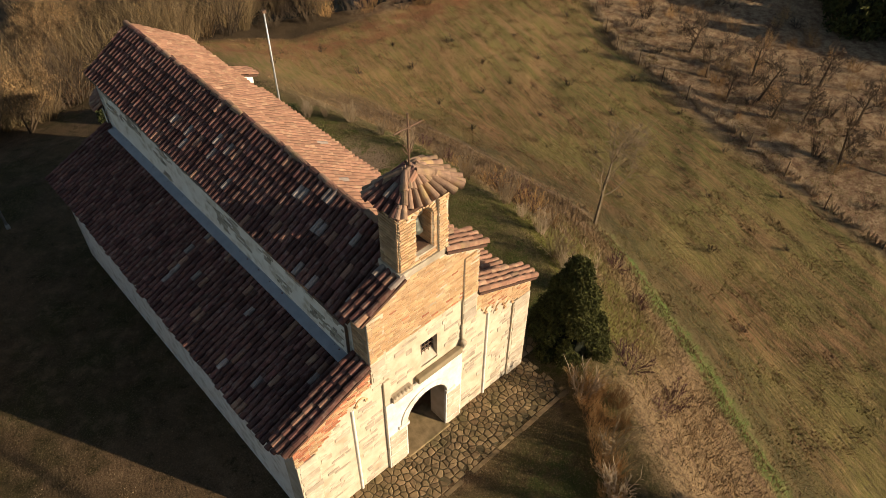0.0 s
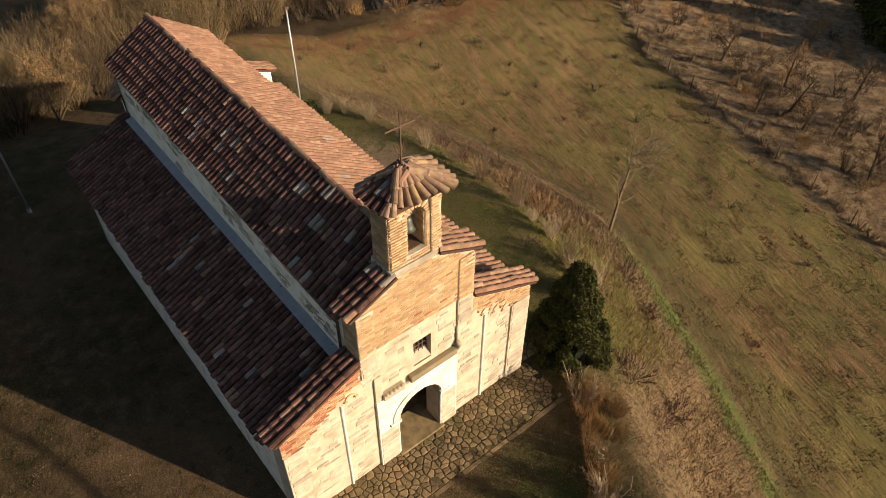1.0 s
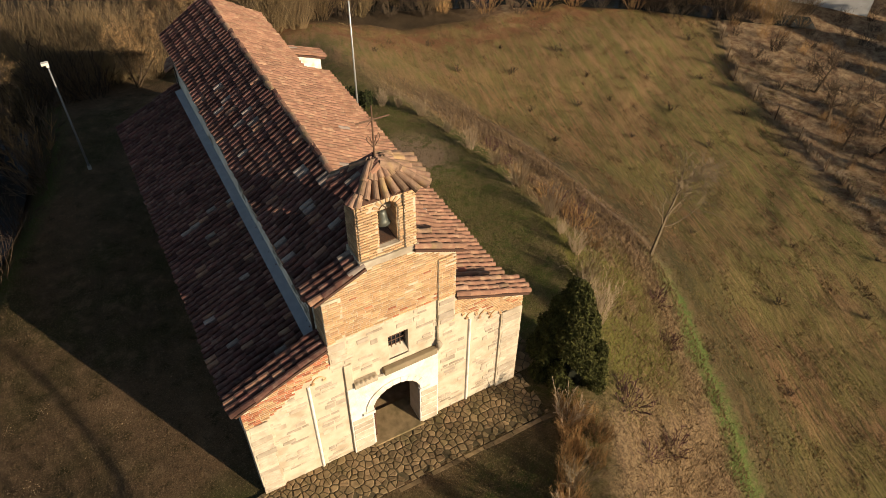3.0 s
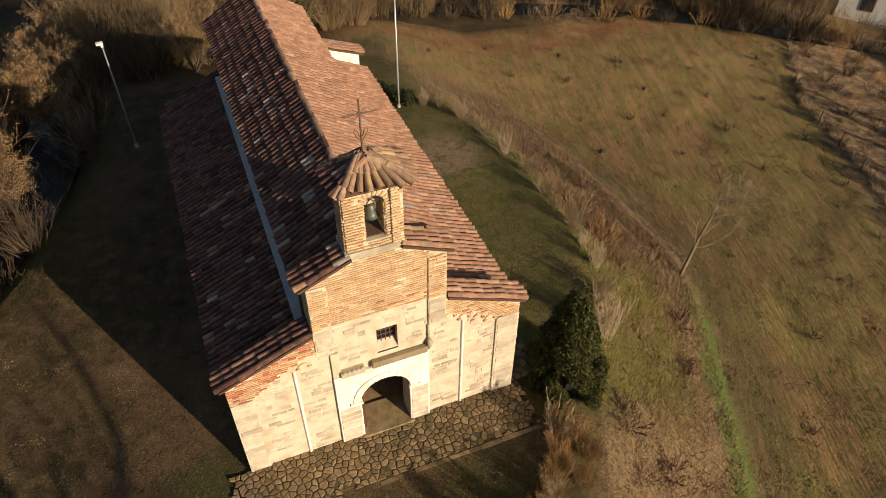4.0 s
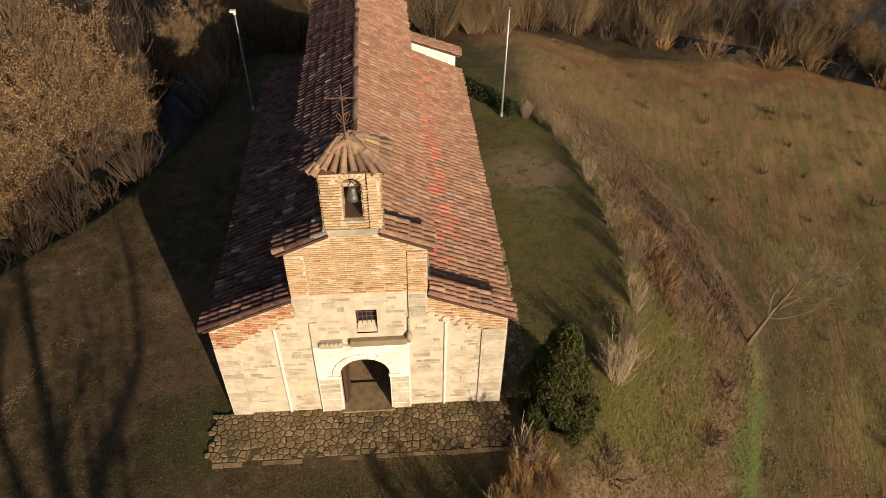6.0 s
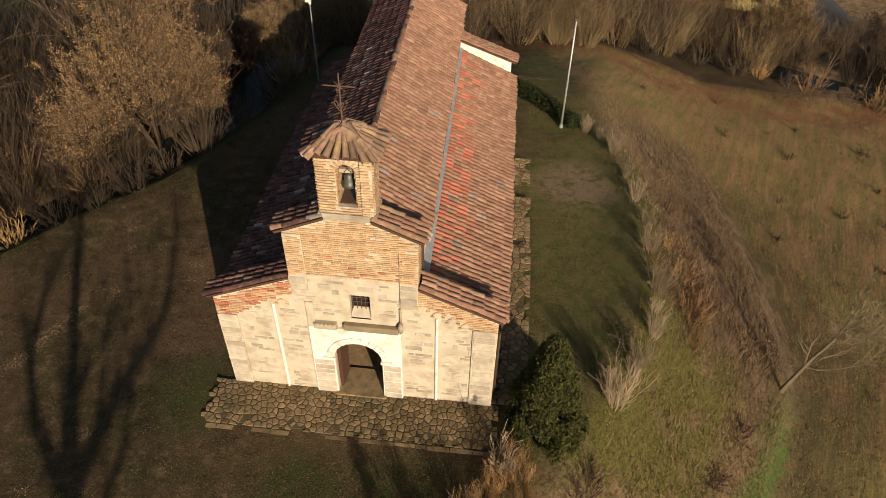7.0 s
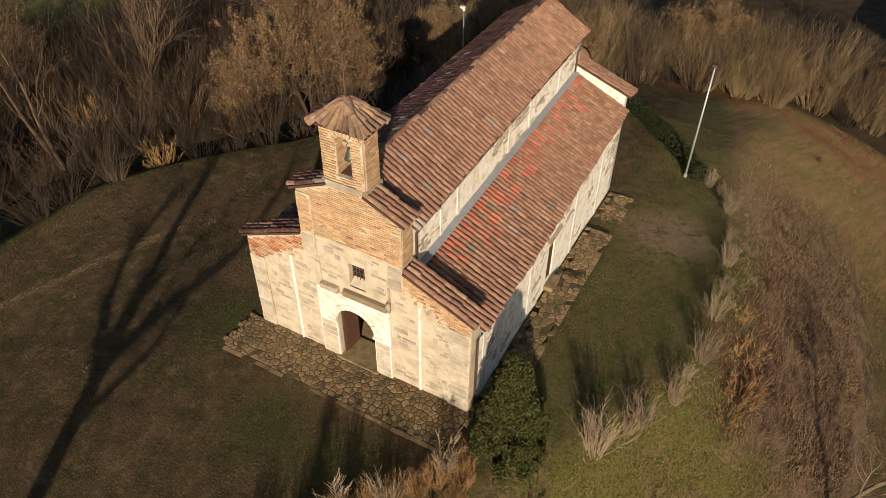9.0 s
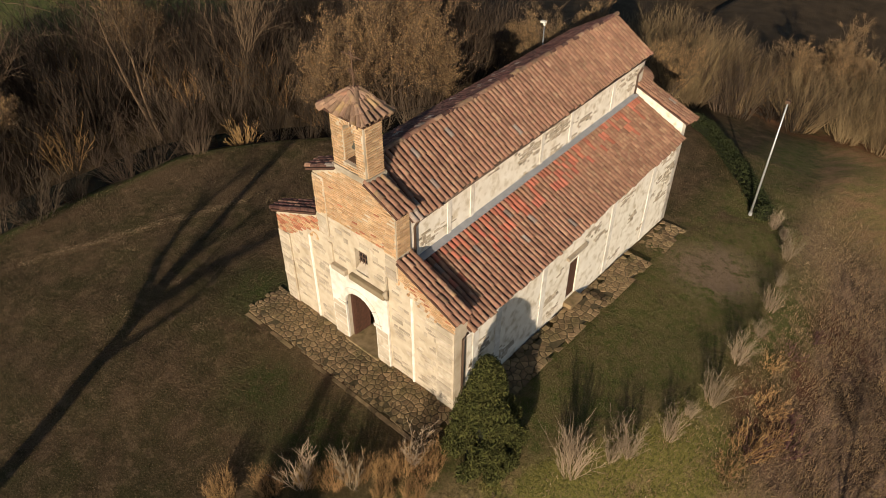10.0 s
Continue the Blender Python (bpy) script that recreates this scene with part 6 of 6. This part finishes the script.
grass("front_green", "dark green grass before the paving", 15000, 409, area(-6.5, 4.8, -5.5, 1.5), blades("dark green grass", (0.045, 0.06, 0.014), (0.07, 0.068, 0.024)), 0.045, 0.01, lambda x, y: (slope_at(x, y) < 0.2) & clear_of_church(x, y) & (np.random.default_rng(9).uniform(-0.9, 0.9, len(x)) + np.sin(x * 1.3 + 0.6) + np.sin(y * 1.1 + x * 0.5) - np.abs(y + 2.2) * 0.45 > -0.3))
grass("pale_track", "pale line of dry straw trodden into the lawn", 2600, 410, lambda rng, n: (lambda y: (-11.5 + 0.36 * (y + 1.0) + rng.normal(size=n) * 0.16, y))(rng.uniform(-6, 2.4, n)), PALELITTER, 0.03, 0.02)
grass("pale_leaves", "pale patches of straw scattered on the lawn", 1800, 411, lambda rng, n: (np.repeat(rng.uniform(-15, -5, 30), n // 30) + rng.normal(size=n // 30 * 30) * 0.14, np.repeat(rng.uniform(-6, 8, 30), n // 30) + rng.normal(size=n // 30 * 30) * 0.14), PALELITTER, 0.03, 0.02, lambda x, y: (x > smoothed(y, BANK_Y, BANK_X)) & clear_of_church(x, y))

grass("lawn_straw", "pale bits of straw and leaves lying on the lawn", 12000, 417, area(-16, 10, -12, 23), PALELITTER, 0.022, 0.016, lambda x, y: (slope_at(x, y) < 0.3) & (x > smoothed(y, BANK_Y, BANK_X)) & clear_of_church(x, y) & (mottle(x, y, 0.8, 59, 1.3) > 0.1))
grass("bank_tufts", "dark and pale tufts of rough grass on the bank", 30000, 418, area(3, 17, -10, 22), blades("rough tufts", (0.07, 0.055, 0.022), (0.17, 0.12, 0.05)), 0.12, 0.014, lambda x, y: (slope_at(x, y) > 0.3) & (slope_at(x, y) < 6.3) & (mottle(x, y, 0.35, 60, 1.4) + 0.6 * mottle(x, y, 0.15, 61, 1.0) > 0.6))
grass("bank_straw", "pale dry straw lying on the bank", 34000, 419, area(1, 17, -12, 20), PALELITTER, 0.05, 0.018, lambda x, y: (slope_at(x, y) > 0.4) & (slope_at(x, y) < 6.2) & (mottle(x, y, 0.5, 63, 1.2) + np.interp(y, (-3, 0, 5, 8), (0.8, 0.0, -0.5, 0.1)) > 0.1))
grass("wall_foot_weeds", "dark weeds and dead stalks along the foot of the facade", 1500, 413, lambda rng, n: (rng.uniform(-4.0, 4.0, n), -0.04 - np.abs(rng.normal(size=n)) * 0.09), LITTER, 0.14, 0.01, lambda x, y: ((x > 1.6) & (x < 4)) | (x < -3.2))

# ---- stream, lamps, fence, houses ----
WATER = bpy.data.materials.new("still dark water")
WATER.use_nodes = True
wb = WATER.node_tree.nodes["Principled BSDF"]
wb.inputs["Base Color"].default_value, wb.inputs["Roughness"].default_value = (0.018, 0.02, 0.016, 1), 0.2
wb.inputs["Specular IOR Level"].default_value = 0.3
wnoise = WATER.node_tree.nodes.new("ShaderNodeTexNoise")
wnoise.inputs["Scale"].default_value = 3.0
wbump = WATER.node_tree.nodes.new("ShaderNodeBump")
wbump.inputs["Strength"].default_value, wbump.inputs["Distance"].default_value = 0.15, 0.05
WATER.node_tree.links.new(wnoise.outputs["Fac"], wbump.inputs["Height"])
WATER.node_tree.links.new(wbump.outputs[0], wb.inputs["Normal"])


def strip(name, label, pts, width, z, mat, category):
    m = Mesh()
    for i, (x, y) in enumerate(pts):
        x1, y1 = pts[max(i - 1, 0)]
        x2, y2 = pts[min(i + 1, len(pts) - 1)]
        d = Vector((x2 - x1, y2 - y1)).normalized()
        zz = z if not callable(z) else z(x, y)
        m.v += [(x - d.y * width / 2, y + d.x * width / 2, zz), (x + d.y * width / 2, y - d.x * width / 2, zz)]
    m.f = [(2 * i, 2 * i + 1, 2 * i + 3, 2 * i + 2) for i in range(len(pts) - 1)]
    return tagged(part(name, m, mat), label, category, kind="structure")


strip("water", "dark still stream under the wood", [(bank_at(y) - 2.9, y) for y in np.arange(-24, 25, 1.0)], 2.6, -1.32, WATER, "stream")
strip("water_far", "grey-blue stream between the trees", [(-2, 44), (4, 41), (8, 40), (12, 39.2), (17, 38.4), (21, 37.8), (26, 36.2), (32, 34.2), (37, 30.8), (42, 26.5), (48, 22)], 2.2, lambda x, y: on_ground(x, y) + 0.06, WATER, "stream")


# Darker copy of the pole metal: tree shade put into its colour.
SHADEPOLE = material("grey galvanised pole darkened for shade", (0.2, 0.2, 0.19), scale=10.0, second=(0.15, 0.15, 0.145), rough=0.6, metal=0.3, bump=0.05)


def lamp_post(name, label, x, y, height, head):
    z = on_ground(x, y)
    th = thing(name, label, "lamp post", (x, y, z))
    part("pole", Mesh().tube([(0, 0, -0.2), (0, 0, height * 0.5), (0, 0, height)], [0.05, 0.042, 0.03], 10), SHADEPOLE if head else STEEL, th, smooth=True)
    part("base_collar", Mesh().tube([(0, 0, -0.1), (0, 0, 0.18)], [0.09, 0.075], 10), STEEL, th, "pale collar at the foot")
    if head:
        bevel(part("lamp_head", Mesh().box(-0.2, 0.06, -0.09, 0.09, height - 0.03, height + 0.07).box(-0.05, 0.05, -0.05, 0.05, height - 0.14, height - 0.03), WHITE, th, "small white lamp head"), 0.015)
    else:
        part("lamp_head", Mesh().box(-0.09, 0.09, -0.06, 0.06, height - 0.05, height + 0.07), IRON, th, "small dark floodlight")
    return th


lamp_post("lamp_post", "slim pale metal pole with a small dark head on the lawn", 6.42, 17.1, 5.5, False)
lamp_post("lamp_post", "slim grey street lamp with a white head under the trees", -5.6, 17.66, 4.9, True)

# low fence hedge of dry grass along the field
fpts = [(44, 30), (36.1, 18.7), (34.0, 11.2), (31.7, 5.3), (29.4, -0.7), (28.6, -4.3), (26.8, -10)]
drystrip = thicket_data("dry_tuft", 500, 0.75, [STRAW], 26, 0.5, 5, 0.016, fan=0.5)
for (xa, ya), (xb, yb) in zip(fpts[:-1], fpts[1:]):
    n = int(math.hypot(xb - xa, yb - ya) / 0.5)
    for i in range(n):
        f = (i + prng.uniform(0, 0.8)) / n
        plant("dry_tuft", drystrip, xa + (xb - xa) * f + prng.uniform(-0.15, 0.15), ya + (yb - ya) * f, "tuft of tall dry grass along the field fence", "grass tuft", "dry grass along the fence", prng.uniform(0.55, 0.85), prng.uniform(0, 360))
    m = n // 5
    for i in range(m):
        f = i / m
        x, y = xa + (xb - xa) * f - 0.25, ya + (yb - ya) * f
        post = part("fence_post", Mesh().tube([(0, 0, -0.2), (0, 0, 1.1)], [0.04, 0.035], 7), BARK)
        post.location = (x, y, on_ground(x, y))
        tagged(post, "weathered wooden fence post in dry grass", "fence post", "fence along the field")

for k in range(34):
    x = 4 + 40 * k / 34 + prng.uniform(-0.5, 0.5)
    if k % 7 in (2, 5):
        continue
    y = np.interp(x, (4, 8, 12, 17, 21, 26, 32, 37, 42, 48), (43, 40, 39.2, 38.4, 37.8, 36.2, 34.2, 30.8, 26.5, 22)) - prng.uniform(1.2, 2.2)
    plant("brushwood", brush[k % 3], x, y, "low tangle of bare brown brushwood", "brushwood", "brush along the far stream", prng.uniform(0.6, 1.0), prng.uniform(0, 360))

# houses beyond the stream
YELLOW = material("yellow house render", (0.55, 0.42, 0.16), scale=1.5, second=(0.48, 0.36, 0.14), stain=(0.35, 0.28, 0.14), stain_amount=0.4, bump=0.2)
GREYWALL = material("pale grey house render", (0.5, 0.48, 0.44), scale=1.5, second=(0.42, 0.4, 0.36), stain=(0.3, 0.27, 0.22), stain_amount=0.4, bump=0.2)
ASPHALT = material("grey asphalt", (0.12, 0.115, 0.11), scale=3, second=(0.09, 0.088, 0.085), bump=0.3)
HOUSE_ROOF = material("brown-red tiled roof", (0.24, 0.1, 0.07), scale=9, second=(0.17, 0.075, 0.055), bump=0.6, fine=12)


def house(label, x, y, turn, w, d, h, rise, wallmat, windows):
    z = on_ground(x, y) - 0.1
    th = thing("house", label, "house", (x, y, z))
    th.rotation_euler = (0, 0, radians(turn))
    part("wall", Mesh().plate([(-w / 2, -0.5), (w / 2, -0.5), (w / 2, h), (0, h + rise), (-w / 2, h)], [], -d / 2, d / 2), wallmat, th)
    for s in (-1, 1):
        m = Mesh().add([(0, -d / 2 - 0.4, h + rise + 0.16), (0, d / 2 + 0.4, h + rise + 0.16), (s * (w / 2 + 0.5), d / 2 + 0.4, h - 0.02), (s * (w / 2 + 0.5), -d / 2 - 0.4, h - 0.02),
                        (0, -d / 2 - 0.4, h + rise + 0.02), (0, d / 2 + 0.4, h + rise + 0.02), (s * (w / 2 + 0.5), d / 2 + 0.4, h - 0.16), (s * (w / 2 + 0.5), -d / 2 - 0.4, h - 0.16)],
                       [(0, 1, 2, 3), (7, 6, 5, 4), (0, 3, 7, 4), (3, 2, 6, 7), (2, 1, 5, 6), (1, 0, 4, 5)])
        roof = part("roof", m, HOUSE_ROOF, th, "weathered brown-red tiled roof")
        nn = int(d / 0.3)
        rows = Mesh()
        for k in range(nn):
            yy = -d / 2 - 0.3 + (d + 0.6) * k / nn
            rows.tube([(s * 0.05, yy, h + rise + 0.15), (s * (w / 2 + 0.52), yy, h - 0.01)], [0.07, 0.08], 5)
        part("tile_row", rows, HOUSE_ROOF, roof)
    ch = part("chimney", Mesh().box(-0.3, 0.3, -0.3, 0.3, 0, 1.3).box(-0.38, 0.38, -0.38, 0.38, 1.3, 1.42), wallmat, th, "rendered chimney")
    ch.location = (w * 0.2, d * 0.15, h + rise * 0.55)
    for (wx, wz) in windows:
        win = part("window", Mesh().box(wx - 0.5, wx + 0.5, -d / 2 - 0.05, -d / 2 + 0.02, wz, wz + 1.3), BARK, th, "window with dark frame")
        part("pane", Mesh().box(wx - 0.42, wx + 0.42, -d / 2 - 0.07, -d / 2 - 0.05, wz + 0.08, wz + 1.22), glass, win)
    return th


house("yellow rendered house with a brown-red tiled roof", 24.0, 52.5, -8, 9, 8, 4.2, 2.0, YELLOW, ((-2.4, 1.2), (0.6, 1.2), (2.8, 1.2)))
house("pale grey house half hidden by bare trees", 53.5, 27.0, -50, 9, 8, 5.0, 2.2, GREYWALL, ((-2.4, 1.0), (2.0, 1.0), (-2.4, 3.3), (2.0, 3.3)))
strip("road", "grey asphalt road before the houses", [(29, 70), (29.5, 56), (30, 48), (36, 44), (44, 40), (60, 30)], 5.0, lambda x, y: on_ground(x, y) + 0.08, ASPHALT, "road")
